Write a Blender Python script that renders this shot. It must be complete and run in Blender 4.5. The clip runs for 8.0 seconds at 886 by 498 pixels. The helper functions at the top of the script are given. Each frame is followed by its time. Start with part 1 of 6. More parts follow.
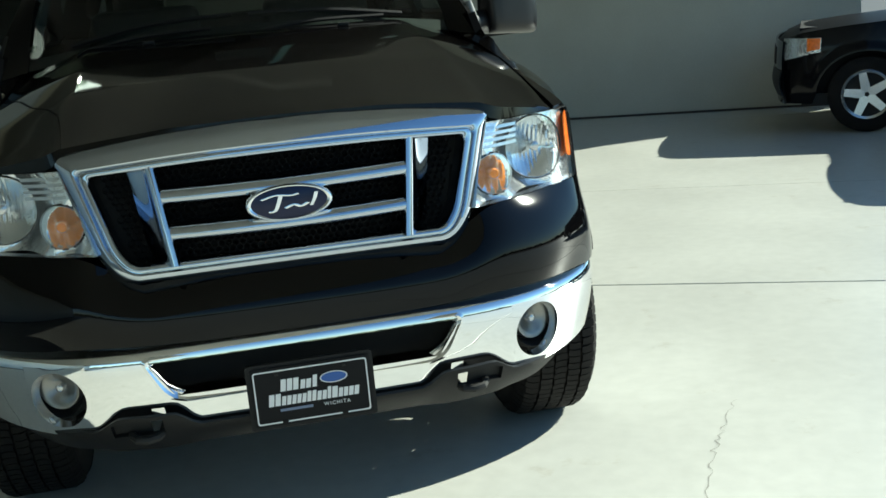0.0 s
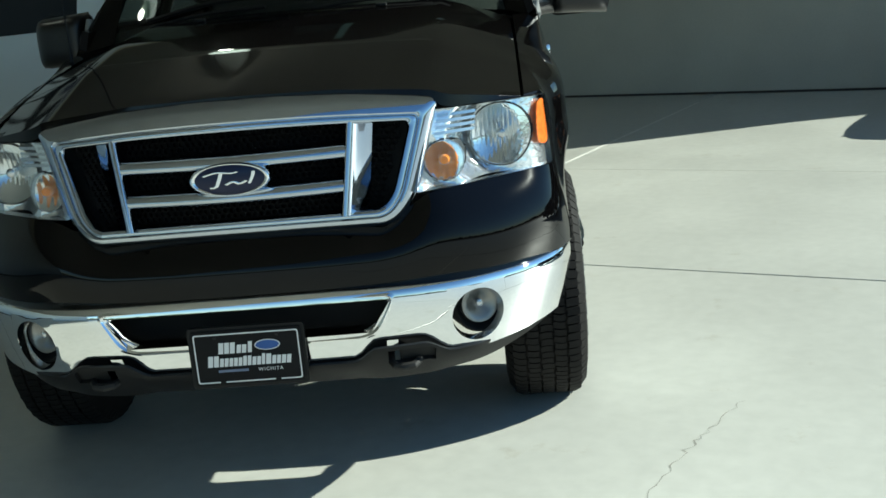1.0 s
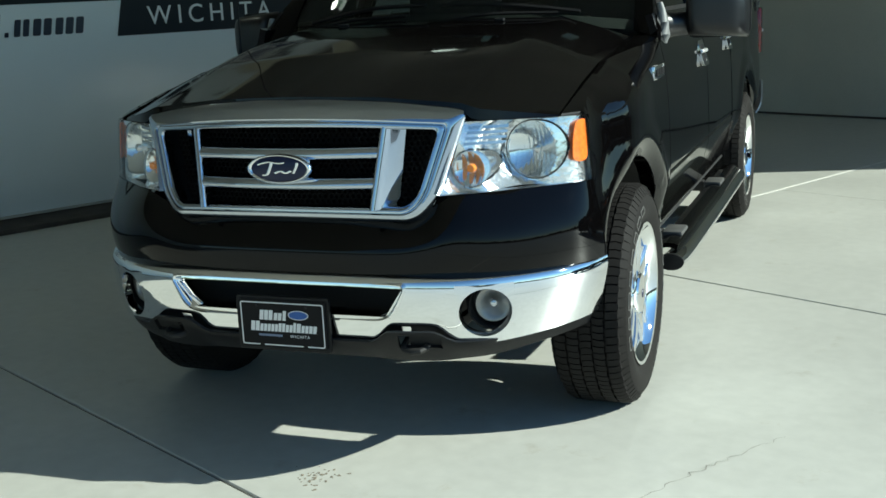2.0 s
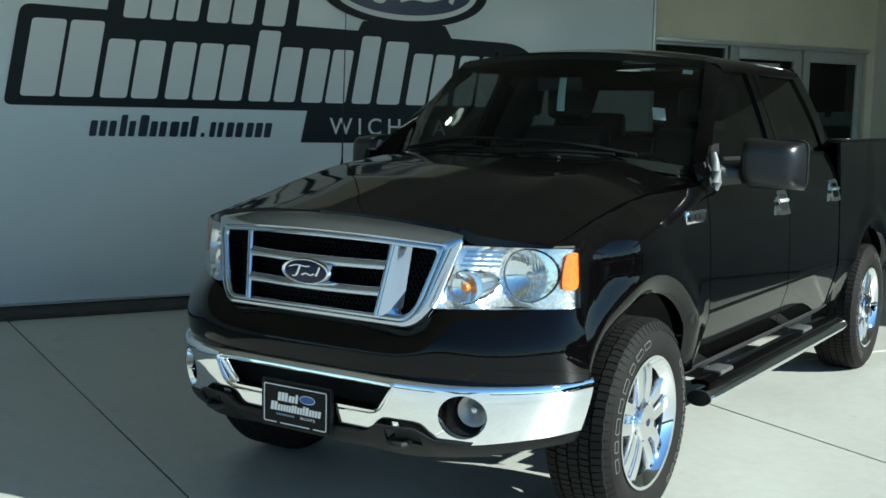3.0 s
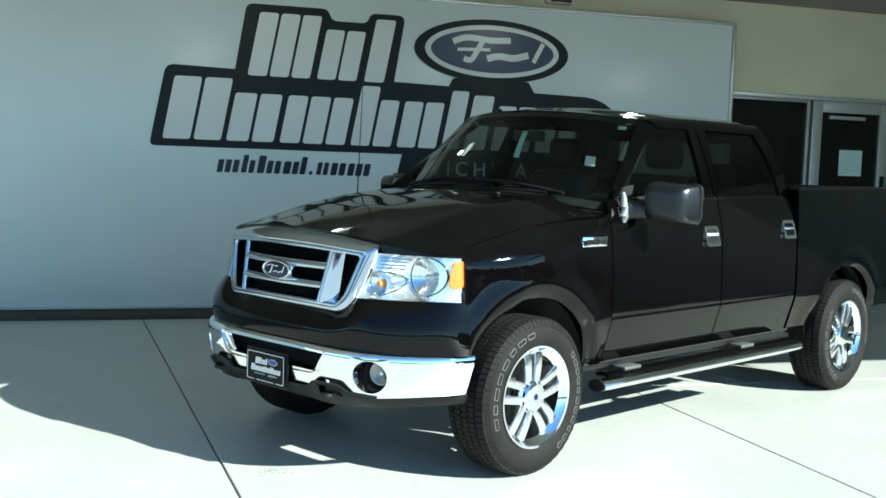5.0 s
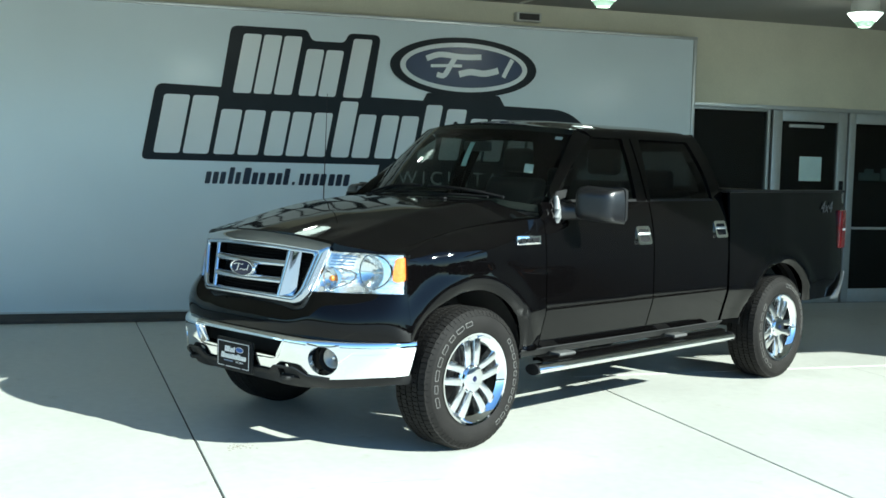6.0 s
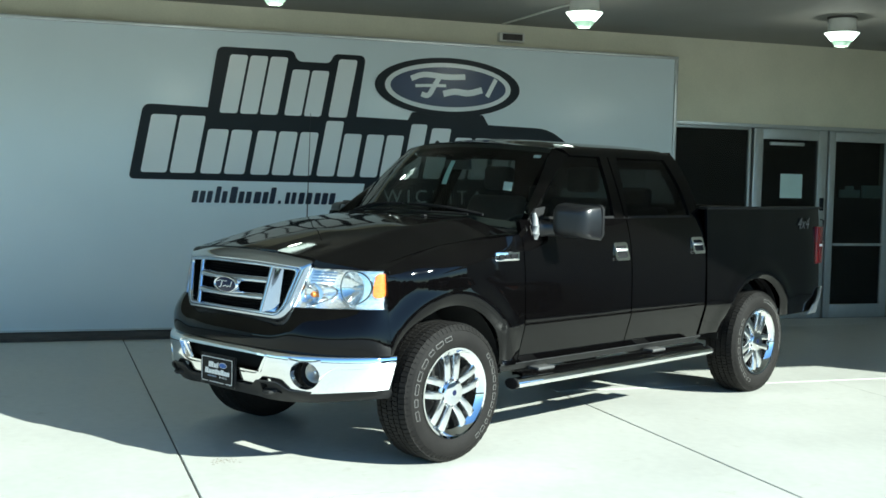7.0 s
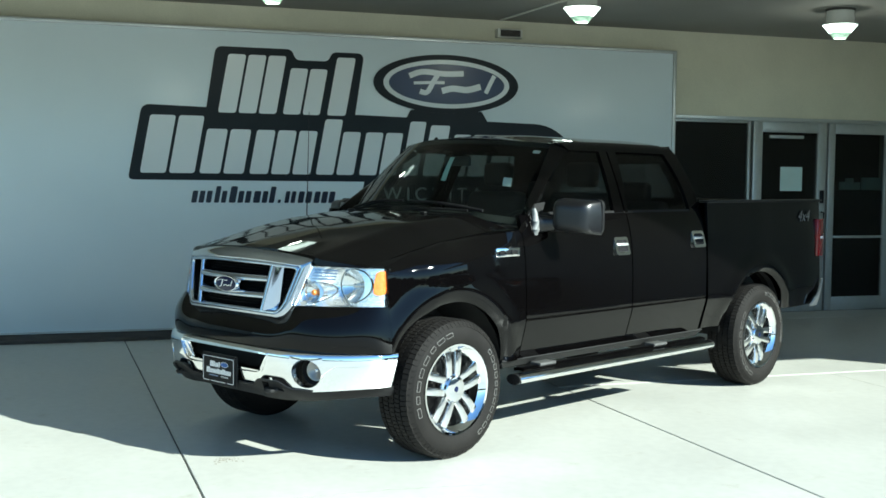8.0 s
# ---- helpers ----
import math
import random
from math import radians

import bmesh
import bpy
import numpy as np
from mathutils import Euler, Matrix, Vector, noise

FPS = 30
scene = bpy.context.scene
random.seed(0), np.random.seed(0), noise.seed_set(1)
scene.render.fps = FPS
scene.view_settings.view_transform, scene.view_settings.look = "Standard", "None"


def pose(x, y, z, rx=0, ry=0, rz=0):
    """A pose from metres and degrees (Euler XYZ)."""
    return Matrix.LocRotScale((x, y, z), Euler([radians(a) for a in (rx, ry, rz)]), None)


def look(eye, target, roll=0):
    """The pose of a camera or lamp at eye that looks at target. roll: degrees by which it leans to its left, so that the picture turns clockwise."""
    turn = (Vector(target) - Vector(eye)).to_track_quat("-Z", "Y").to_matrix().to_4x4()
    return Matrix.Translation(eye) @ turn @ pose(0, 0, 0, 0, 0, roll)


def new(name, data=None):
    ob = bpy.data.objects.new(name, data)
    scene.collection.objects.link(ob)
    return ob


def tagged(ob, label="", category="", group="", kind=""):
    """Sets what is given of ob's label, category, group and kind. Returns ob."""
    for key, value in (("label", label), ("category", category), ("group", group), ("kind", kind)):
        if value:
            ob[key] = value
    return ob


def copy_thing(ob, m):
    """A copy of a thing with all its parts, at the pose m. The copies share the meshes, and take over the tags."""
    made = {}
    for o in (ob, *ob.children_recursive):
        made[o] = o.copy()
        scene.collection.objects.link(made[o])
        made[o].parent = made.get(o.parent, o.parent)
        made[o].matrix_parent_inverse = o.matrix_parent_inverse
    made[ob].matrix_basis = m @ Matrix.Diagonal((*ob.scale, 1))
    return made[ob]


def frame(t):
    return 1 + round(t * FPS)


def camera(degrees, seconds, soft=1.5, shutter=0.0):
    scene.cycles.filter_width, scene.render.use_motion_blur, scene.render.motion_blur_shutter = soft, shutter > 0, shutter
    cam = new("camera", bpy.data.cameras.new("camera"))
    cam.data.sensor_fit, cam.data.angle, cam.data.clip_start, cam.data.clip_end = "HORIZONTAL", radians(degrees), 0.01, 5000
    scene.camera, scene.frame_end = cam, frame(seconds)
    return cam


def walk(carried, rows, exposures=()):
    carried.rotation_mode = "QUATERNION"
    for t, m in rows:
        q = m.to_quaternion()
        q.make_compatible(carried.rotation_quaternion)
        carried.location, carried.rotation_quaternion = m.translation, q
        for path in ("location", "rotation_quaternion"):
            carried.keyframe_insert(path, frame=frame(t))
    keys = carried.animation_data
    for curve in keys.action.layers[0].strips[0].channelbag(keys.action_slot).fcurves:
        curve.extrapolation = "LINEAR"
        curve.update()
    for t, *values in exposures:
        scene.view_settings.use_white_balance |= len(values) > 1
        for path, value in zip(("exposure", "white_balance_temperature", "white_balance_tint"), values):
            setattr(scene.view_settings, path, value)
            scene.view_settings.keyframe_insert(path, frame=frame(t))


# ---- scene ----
cam = camera(42.2, 8.0, soft=1.6)
PATH = [
    (0, (-0.17, -3.809, 1.495), (0.197, -1.892, 1.051), -5.3),
    (0.2, (-0.024, -3.859, 1.502), (0.245, -1.946, 0.983), -4.3),
    (0.5, (0.227, -3.912, 1.507), (0.341, -1.991, 0.962), -4.0),
    (0.6, (0.325, -3.92, 1.507), (0.457, -2.006, 0.942), -3.8),
    (0.7, (0.429, -3.926, 1.507), (0.511, -2.011, 0.938), -4.2),
    (0.8, (0.537, -3.934, 1.505), (0.563, -2.007, 0.97), -4.7),
    (0.9, (0.645, -3.947, 1.503), (0.616, -2.013, 0.993), -5.0),
    (1, (0.752, -3.969, 1.5), (0.632, -2.025, 1.029), -5.2),
    (1.1, (0.855, -4.001, 1.491), (0.646, -2.062, 1.046), -5.1),
    (1.2, (0.956, -4.029, 1.484), (0.657, -2.105, 1.028), -4.8),
    (2.3, (2.042, -4.062, 1.535), (1.129, -2.335, 1.107), -0.5),
    (2.4, (2.137, -4.027, 1.543), (1.149, -2.343, 1.11), 0.6),
    (2.5, (2.229, -3.996, 1.551), (1.24, -2.31, 1.127), 1.5),
    (2.6, (2.317, -4.0, 1.558), (1.32, -2.323, 1.121), 1.7),
    (2.7, (2.404, -4.011, 1.564), (1.372, -2.343, 1.178), 1.6),
    (2.8, (2.491, -4.029, 1.568), (1.45, -2.351, 1.25), 1.5),
    (2.9, (2.577, -4.053, 1.572), (1.523, -2.373, 1.31), 1.4),
    (3, (2.664, -4.081, 1.574), (1.577, -2.418, 1.34), 1.2),
    (3.1, (2.753, -4.113, 1.575), (1.631, -2.474, 1.34), 1.0),
    (3.2, (2.843, -4.146, 1.576), (1.699, -2.525, 1.32), 1.0),
    (3.3, (2.935, -4.177, 1.577), (1.766, -2.574, 1.325), 1.1),
    (3.4, (3.029, -4.203, 1.578), (1.824, -2.628, 1.317), 1.3),
    (3.5, (3.125, -4.221, 1.581), (1.902, -2.655, 1.35), 1.7),
    (3.6, (3.223, -4.23, 1.585), (1.989, -2.667, 1.397), 2.2),
    (3.7, (3.322, -4.233, 1.59), (2.067, -2.686, 1.409), 2.6),
    (3.8, (3.42, -4.234, 1.594), (2.144, -2.709, 1.383), 3.0),
    (3.9, (3.518, -4.239, 1.598), (2.209, -2.746, 1.357), 3.1),
    (4, (3.612, -4.252, 1.599), (2.281, -2.774, 1.39), 3.0),
    (4.2, (3.794, -4.313, 1.588), (2.446, -2.844, 1.428), 2.3),
    (5.3, (4.808, -4.5, 1.622), (3.41, -3.081, 1.443), 1.6),
    (5.4, (4.886, -4.518, 1.615), (3.478, -3.108, 1.438), 0.7),
    (5.5, (4.961, -4.543, 1.609), (3.565, -3.121, 1.434), 0.0),
    (5.6, (5.036, -4.577, 1.609), (3.657, -3.138, 1.444), 0.2),
    (5.7, (5.109, -4.618, 1.61), (3.738, -3.17, 1.461), 0.5),
    (5.8, (5.178, -4.66, 1.611), (3.798, -3.221, 1.449), 0.9),
    (6, (5.293, -4.733, 1.612), (3.902, -3.304, 1.463), 1.5),
    (6.2, (5.367, -4.77, 1.611), (3.975, -3.338, 1.499), 1.5),
    (6.5, (5.417, -4.781, 1.609), (4.025, -3.349, 1.496), 1.2),
    (7, (5.431, -4.781, 1.609), (4.049, -3.34, 1.493), 1.3),
    (7.5, (5.421, -4.775, 1.61), (4.038, -3.336, 1.483), 1.0),
    (8, (5.43, -4.774, 1.602), (4.047, -3.334, 1.482), 0.6),
]
EXPOSURE = [(0.0, 0.96, 6300, -6), (1.0, 0.72, 6150, -6), (2.5, 0.66, 6000, -6), (3.0, 0.88, 5850, -5), (3.5, 1.41, 5750, -5), (5.5, 1.47, 5800, -6), (8.0, 1.34, 5900, -6)]
walk(cam, [(t, look(eye, target, roll)) for t, eye, target, roll in PATH], EXPOSURE)

# ---- sky, sun ----
TURN = 27.5                                  # the walls stand turned by this against the truck
STR = pose(0, 0, 0, 0, 0, -TURN)
CT, ST = math.cos(radians(TURN)), math.sin(radians(TURN))
SUN_AZ, SUN_EL = math.atan2(0.235, 0.972), radians(31.0)
world = bpy.data.worlds.new("world")
scene.world = world
world.use_nodes = True
wn = world.node_tree.nodes
sky = wn.new("ShaderNodeTexSky")
sky.sky_type, sky.sun_disc = "NISHITA", False
sky.sun_elevation, sky.sun_rotation = SUN_EL, math.pi / 2 - SUN_AZ
world.node_tree.links.new(sky.outputs[0], wn["Background"].inputs[0])
sky.air_density, sky.dust_density, sky.ozone_density = 1.0, 0.0, 4.5
wn["Background"].inputs[1].default_value = 0.088
sun = new("sun", bpy.data.lights.new("sun", "SUN"))
sun.data.energy, sun.data.angle, sun.data.color = 5.0, radians(0.53), (1.0, 0.95, 0.87)
sun.matrix_world = look((8 * math.cos(SUN_AZ), 8 * math.sin(SUN_AZ), 8 * math.tan(SUN_EL)), (0, 0, 0))


LAMP_POWER = 3.0                            # of each canopy lamp


# ---- materials ----
def material(name, colour, rough=0.5, metal=0.0, vary=0.0, scale=8.0, bump=0.0, bump_scale=60.0, coat=0.0, spec=0.5,
             emit=0.0, fine=0.0, fine_scale=90.0, rough_vary=0.0, distance=0.004):
    """Principled surface whose colour is broken up at a coarse and a fine scale, with a fine relief."""
    m = bpy.data.materials.new(name)
    m.use_nodes = True
    nt = m.node_tree
    n, l = nt.nodes, nt.links
    b = n["Principled BSDF"]
    b.inputs["Base Color"].default_value = (*colour, 1)
    b.inputs["Roughness"].default_value = rough
    b.inputs["Metallic"].default_value = metal
    b.inputs["Specular IOR Level"].default_value = spec
    b.inputs["Coat Weight"].default_value = coat
    b.inputs["Coat Roughness"].default_value = 0.02
    co = n.new("ShaderNodeTexCoord")
    if vary or fine:
        last = None
        for k, (amount, sc, det) in enumerate(((vary, scale, 5), (fine, fine_scale, 3))):
            if not amount:
                continue
            tex = n.new("ShaderNodeTexNoise")
            tex.inputs["Scale"].default_value, tex.inputs["Detail"].default_value = sc, det
            l.new(co.outputs["Object"], tex.inputs["Vector"])
            mapr = n.new("ShaderNodeMapRange")
            mapr.inputs["From Min"].default_value, mapr.inputs["From Max"].default_value = 0.3, 0.7
            mapr.inputs["To Min"].default_value, mapr.inputs["To Max"].default_value = 1 - amount, 1 + amount
            l.new(tex.outputs["Fac"], mapr.inputs["Value"])
            mul = n.new("ShaderNodeMix")
            mul.data_type, mul.blend_type = "RGBA", "MULTIPLY"
            mul.inputs[0].default_value = 1
            if last is None:
                mul.inputs[6].default_value = (*colour, 1)
            else:
                l.new(last, mul.inputs[6])
            l.new(mapr.outputs[0], mul.inputs[7])
            last = mul.outputs[2]
            if rough_vary and k == 0:
                mr = n.new("ShaderNodeMapRange")
                mr.inputs["To Min"].default_value, mr.inputs["To Max"].default_value = rough - rough_vary, rough + rough_vary
                l.new(tex.outputs["Fac"], mr.inputs["Value"])
                l.new(mr.outputs[0], b.inputs["Roughness"])
        l.new(last, b.inputs["Base Color"])
    if bump:
        tex = n.new("ShaderNodeTexNoise")
        tex.inputs["Scale"].default_value, tex.inputs["Detail"].default_value = bump_scale, 4
        l.new(co.outputs["Object"], tex.inputs["Vector"])
        bp = n.new("ShaderNodeBump")
        bp.inputs["Strength"].default_value, bp.inputs["Distance"].default_value = bump, distance
        l.new(tex.outputs["Fac"], bp.inputs["Height"])
        l.new(bp.outputs[0], b.inputs["Normal"])
    if emit:
        b.inputs["Emission Color"].default_value = (*colour, 1)
        b.inputs["Emission Strength"].default_value = emit
    return m


def glass(name, tint, ior=1.5):
    """A thin pane: it lets tinted light straight through, and mirrors more at a slant, alike from both sides."""
    m = bpy.data.materials.new(name)
    m.use_nodes = True
    n, l = m.node_tree.nodes, m.node_tree.links
    n.remove(n["Principled BSDF"])
    clear, shine, mix, slant = (n.new("ShaderNode" + k) for k in ("BsdfTransparent", "BsdfGlossy", "MixShader", "LayerWeight"))
    clear.inputs[0].default_value = (*tint, 1)
    shine.inputs["Roughness"].default_value = 0.01
    slant.inputs["Blend"].default_value = 0.5
    power, gain = n.new("ShaderNodeMath"), n.new("ShaderNodeMath")
    power.operation, gain.operation = "POWER", "MULTIPLY_ADD"
    base = ((ior - 1) / (ior + 1)) ** 2
    power.inputs[1].default_value = 5.0
    gain.inputs[1].default_value, gain.inputs[2].default_value = 1 - base, base
    l.new(slant.outputs["Facing"], power.inputs[0])
    l.new(power.outputs[0], gain.inputs[0])
    l.new(gain.outputs[0], mix.inputs[0])
    l.new(clear.outputs[0], mix.inputs[1])
    l.new(shine.outputs[0], mix.inputs[2])
    l.new(mix.outputs[0], n["Material Output"].inputs[0])
    return m


def concrete(name, colour, rough):
    """Worn, trowelled concrete: broad cloudy tone, blotches, pinholes and a few dark stains."""
    m = material(name, colour, rough=rough, vary=0.07, scale=0.9, fine=0.045, fine_scale=14, bump=0.12, bump_scale=45, rough_vary=0.12, distance=0.002)
    n, l = m.node_tree.nodes, m.node_tree.links
    b = n["Principled BSDF"]
    before = b.inputs["Base Color"].links[0].from_socket
    co = n.new("ShaderNodeTexCoord")
    spots = n.new("ShaderNodeTexNoise")
    spots.inputs["Scale"].default_value, spots.inputs["Detail"].default_value, spots.inputs["Roughness"].default_value = 3.1, 8, 0.72
    l.new(co.outputs["Object"], spots.inputs["Vector"])
    ramp = n.new("ShaderNodeValToRGB")
    ramp.color_ramp.elements[0].position, ramp.color_ramp.elements[0].color = 0.60, (1, 1, 1, 1)
    ramp.color_ramp.elements[1].position, ramp.color_ramp.elements[1].color = 0.74, (0.80, 0.76, 0.70, 1)
    l.new(spots.outputs["Fac"], ramp.inputs[0])
    mul = n.new("ShaderNodeMix")
    mul.data_type, mul.blend_type = "RGBA", "MULTIPLY"
    mul.inputs[0].default_value = 1
    l.new(before, mul.inputs[6])
    l.new(ramp.outputs[0], mul.inputs[7])
    info = n.new("ShaderNodeObjectInfo")
    tone = n.new("ShaderNodeMapRange")
    tone.inputs["To Min"].default_value, tone.inputs["To Max"].default_value = 0.97, 1.03
    l.new(info.outputs["Random"], tone.inputs["Value"])
    mul2 = n.new("ShaderNodeMix")
    mul2.data_type, mul2.blend_type = "RGBA", "MULTIPLY"
    mul2.inputs[0].default_value = 1
    l.new(mul.outputs[2], mul2.inputs[6])
    l.new(tone.outputs[0], mul2.inputs[7])
    l.new(mul2.outputs[2], b.inputs["Base Color"])
    return m


PAINT = material("black_paint", (0.0016, 0.0014, 0.0015), rough=0.045, coat=0.0, spec=0.26, bump=0.012, bump_scale=900, distance=0.0005)
HOOD_SUV = material("dull_dark_paint", (0.004, 0.004, 0.005), rough=0.5, spec=0.06)
PAINT_SUV = material("dark_paint", (0.004, 0.004, 0.005), rough=0.12, spec=0.2)
GRILLECHROME = material("grille_chrome", (0.50, 0.545, 0.61), rough=0.06, metal=1.0, vary=0.03, scale=3, rough_vary=0.03)
FOOT = material("dull_silver", (0.17, 0.175, 0.175), rough=0.5, metal=0.1, vary=0.12, scale=20)
SATIN = material("satin_chrome", (0.62, 0.63, 0.63), rough=0.33, metal=0.6, vary=0.04, scale=8)
CHROME = material("chrome", (0.88, 0.89, 0.90), rough=0.03, metal=1.0, vary=0.03, scale=3, rough_vary=0.02)
WHEELCHROME = material("wheel_chrome", (0.88, 0.89, 0.90), rough=0.15, metal=1.0, vary=0.04, scale=20, rough_vary=0.06)
SILVER = material("brushed_silver", (0.62, 0.63, 0.64), rough=0.25, metal=1.0, vary=0.05, scale=20)
REFLECT = material("lamp_reflector", (0.86, 0.89, 0.90), rough=0.13, metal=0.85, bump=0.6, bump_scale=38, distance=0.006)
BOWL = material("lamp_bowl", (0.80, 0.84, 0.85), rough=0.10, metal=0.9, bump=0.2, bump_scale=45, distance=0.003)
PLASTIC = material("black_plastic", (0.009, 0.009, 0.0095), rough=0.5, spec=0.25, bump=0.3, bump_scale=260, vary=0.15, scale=12, distance=0.001)
MIRROR = material("mirror_shell", (0.005, 0.005, 0.006), rough=0.32, vary=0.1, scale=9)
HOUSING_GREY = material("grey_rubber", (0.075, 0.075, 0.072), rough=0.55, vary=0.15, scale=30)
MESHBLACK = material("grille_black", (0.0022, 0.0022, 0.0024), rough=0.6, spec=0.10)
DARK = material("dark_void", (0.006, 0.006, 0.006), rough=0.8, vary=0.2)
RUBBER = material("tyre_rubber", (0.0095, 0.0084, 0.0076), rough=0.75, spec=0.22, vary=0.22, scale=9, bump=0.3, bump_scale=180, fine=0.12, distance=0.001)
LETTER = material("white_rubber", (0.185, 0.18, 0.17), rough=0.7, vary=0.1)
CABIN = material("cabin_fabric", (0.028, 0.027, 0.026), rough=0.85, vary=0.2, scale=30, bump=0.3, bump_scale=300)
DASH = material("dashboard_vinyl", (0.025, 0.025, 0.025), rough=0.6, bump=0.2, bump_scale=300, vary=0.1)
CHASSIS = material("chassis_steel", (0.010, 0.0095, 0.009), rough=0.7, vary=0.3, scale=10)
LENS = glass("lamp_lens", (0.98, 0.98, 0.98), 1.22)
SCREEN = glass("windscreen_glass", (0.60, 0.68, 0.64), 1.5)
FRONTGLASS = glass("front_door_glass", (0.26, 0.29, 0.275), 1.5)
TINTED = glass("tinted_glass", (0.20, 0.21, 0.20), 1.45)
SHOPGLASS = glass("shop_glass", (0.52, 0.55, 0.55), 1.45)
AMBER = material("amber_lens", (0.92, 0.20, 0.03), rough=0.22, coat=0.6, vary=0.2, scale=60, bump=0.3, bump_scale=90, distance=0.003)
AMBER_BULB = material("amber_bulb", (0.85, 0.25, 0.02), rough=0.2, coat=0.8)
DECAL = material("dull_decal", (0.10, 0.10, 0.10), rough=0.5, vary=0.1, scale=40)
RED = material("red_lens", (0.19, 0.005, 0.008), rough=0.15, coat=0.8, vary=0.15, scale=60)
BADGE = material("badge_blue", (0.005, 0.010, 0.045), rough=0.3, coat=0.2, spec=0.3)
PLATE = material("plate_black", (0.006, 0.006, 0.007), rough=0.6, spec=0.2, vary=0.1)
INK = material("plate_white", (0.78, 0.78, 0.78), rough=0.5)
BLUEINK = material("plate_blue", (0.03, 0.10, 0.35), rough=0.5)
GREYINK = material("plate_grey", (0.16, 0.20, 0.30), rough=0.5)
CONCRETE = concrete("concrete", (0.50, 0.50, 0.455), 0.38)
JOINT = material("joint_filler", (0.06, 0.057, 0.052), rough=0.9, vary=0.3, scale=20)
PALE_JOINT = material("pale_sealant", (0.70, 0.69, 0.64), rough=0.7, vary=0.1, scale=10)
FAINT = material("worn_cut", (0.40, 0.395, 0.355), rough=0.7, vary=0.15, scale=6)
APRON = concrete("asphalt", (0.075, 0.075, 0.072), 0.85)
PANEL = material("white_panel", (0.735, 0.81, 0.838), rough=0.28, vary=0.02, scale=1.2, bump=0.03, bump_scale=3, distance=0.01)
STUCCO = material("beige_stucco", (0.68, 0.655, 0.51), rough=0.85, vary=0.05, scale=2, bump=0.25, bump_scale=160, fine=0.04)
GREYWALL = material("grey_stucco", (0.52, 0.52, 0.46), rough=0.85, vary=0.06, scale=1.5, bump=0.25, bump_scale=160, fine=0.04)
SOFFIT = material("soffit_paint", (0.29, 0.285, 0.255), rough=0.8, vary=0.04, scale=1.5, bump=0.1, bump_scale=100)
KERB = material("dark_kerb", (0.055, 0.050, 0.045), rough=0.85, vary=0.25, scale=8, bump=0.3, bump_scale=60)
ALU = material("aluminium", (0.55, 0.57, 0.56), rough=0.38, metal=0.6, vary=0.04, scale=12)
VINYL = material("black_vinyl", (0.010, 0.013, 0.017), rough=0.42, spec=0.22, vary=0.1, scale=4)
NAVY = material("navy_vinyl", (0.012, 0.022, 0.075), rough=0.30, vary=0.08, scale=4)
INKNAVY = material("dark_navy_vinyl", (0.010, 0.013, 0.030), rough=0.30, vary=0.08, scale=4)
WHITEV = material("white_vinyl", (0.74, 0.76, 0.76), rough=0.30, vary=0.02, scale=2)
PAPER = material("paper", (0.60, 0.76, 0.72), rough=0.8, vary=0.03)
# the dimness of the shop interior is put into this dark colour
ROOM = material("dim_interior", (0.06, 0.055, 0.05), rough=0.9, vary=0.2, scale=2)
LAMP = material("lamp_glass", (0.92, 1.0, 0.90), rough=0.3, emit=1.8)
LAMP_FOOT = material("lamp_foot", (0.50, 0.72, 0.55), rough=0.3, emit=0.12)
FOGREF = material("fog_reflector", (0.30, 0.295, 0.28), rough=0.30, metal=0.8, bump=0.3, bump_scale=60, distance=0.002)
HOUSING = material("lamp_housing", (0.66, 0.66, 0.60), rough=0.6, vary=0.05)
FOLIAGE = material("far_foliage", (0.045, 0.055, 0.03), rough=0.95, vary=0.4, scale=0.4)
STAIN = material("oil_stain", (0.27, 0.235, 0.18), rough=0.7, vary=0.3, scale=60)
CRACK = material("crack", (0.31, 0.30, 0.265), rough=0.95)


# ---- mesh helpers ----
def finish(ob, mat, angle=35):
    me = ob.data
    me.materials.append(mat)
    for p in me.polygons:
        p.use_smooth = True
    me.set_sharp_from_angle(angle=radians(angle))
    return ob


def part(name, bm, mat, parent=None, label="", angle=35, at=None):
    """Links a bmesh as one mesh object, under a thing or a part."""
    bmesh.ops.recalc_face_normals(bm, faces=bm.faces[:])
    me = bpy.data.meshes.new(name)
    bm.to_mesh(me)
    bm.free()
    ob = finish(new(name, me), mat, angle)
    if parent is not None:
        ob.parent = parent
    if at is not None:
        ob.matrix_local = at
    if label:
        tagged(ob, label)
    return ob


def thing(name, label, category, m=None, group=""):
    ob = new(name)
    ob.empty_display_size = 0.2
    if m is not None:
        ob.matrix_world = m
    return tagged(ob, label, category, group)


def structure(name, bm, mat, label, category, angle=35):
    ob = part(name, bm, mat, angle=angle)
    ob.matrix_world = STR
    return tagged(ob, label, category, kind="structure")


def merge(bm, other):
    me = bpy.data.meshes.new("tmp")
    other.to_mesh(me)
    other.free()
    bm.from_mesh(me)
    bpy.data.meshes.remove(me)
    return bm


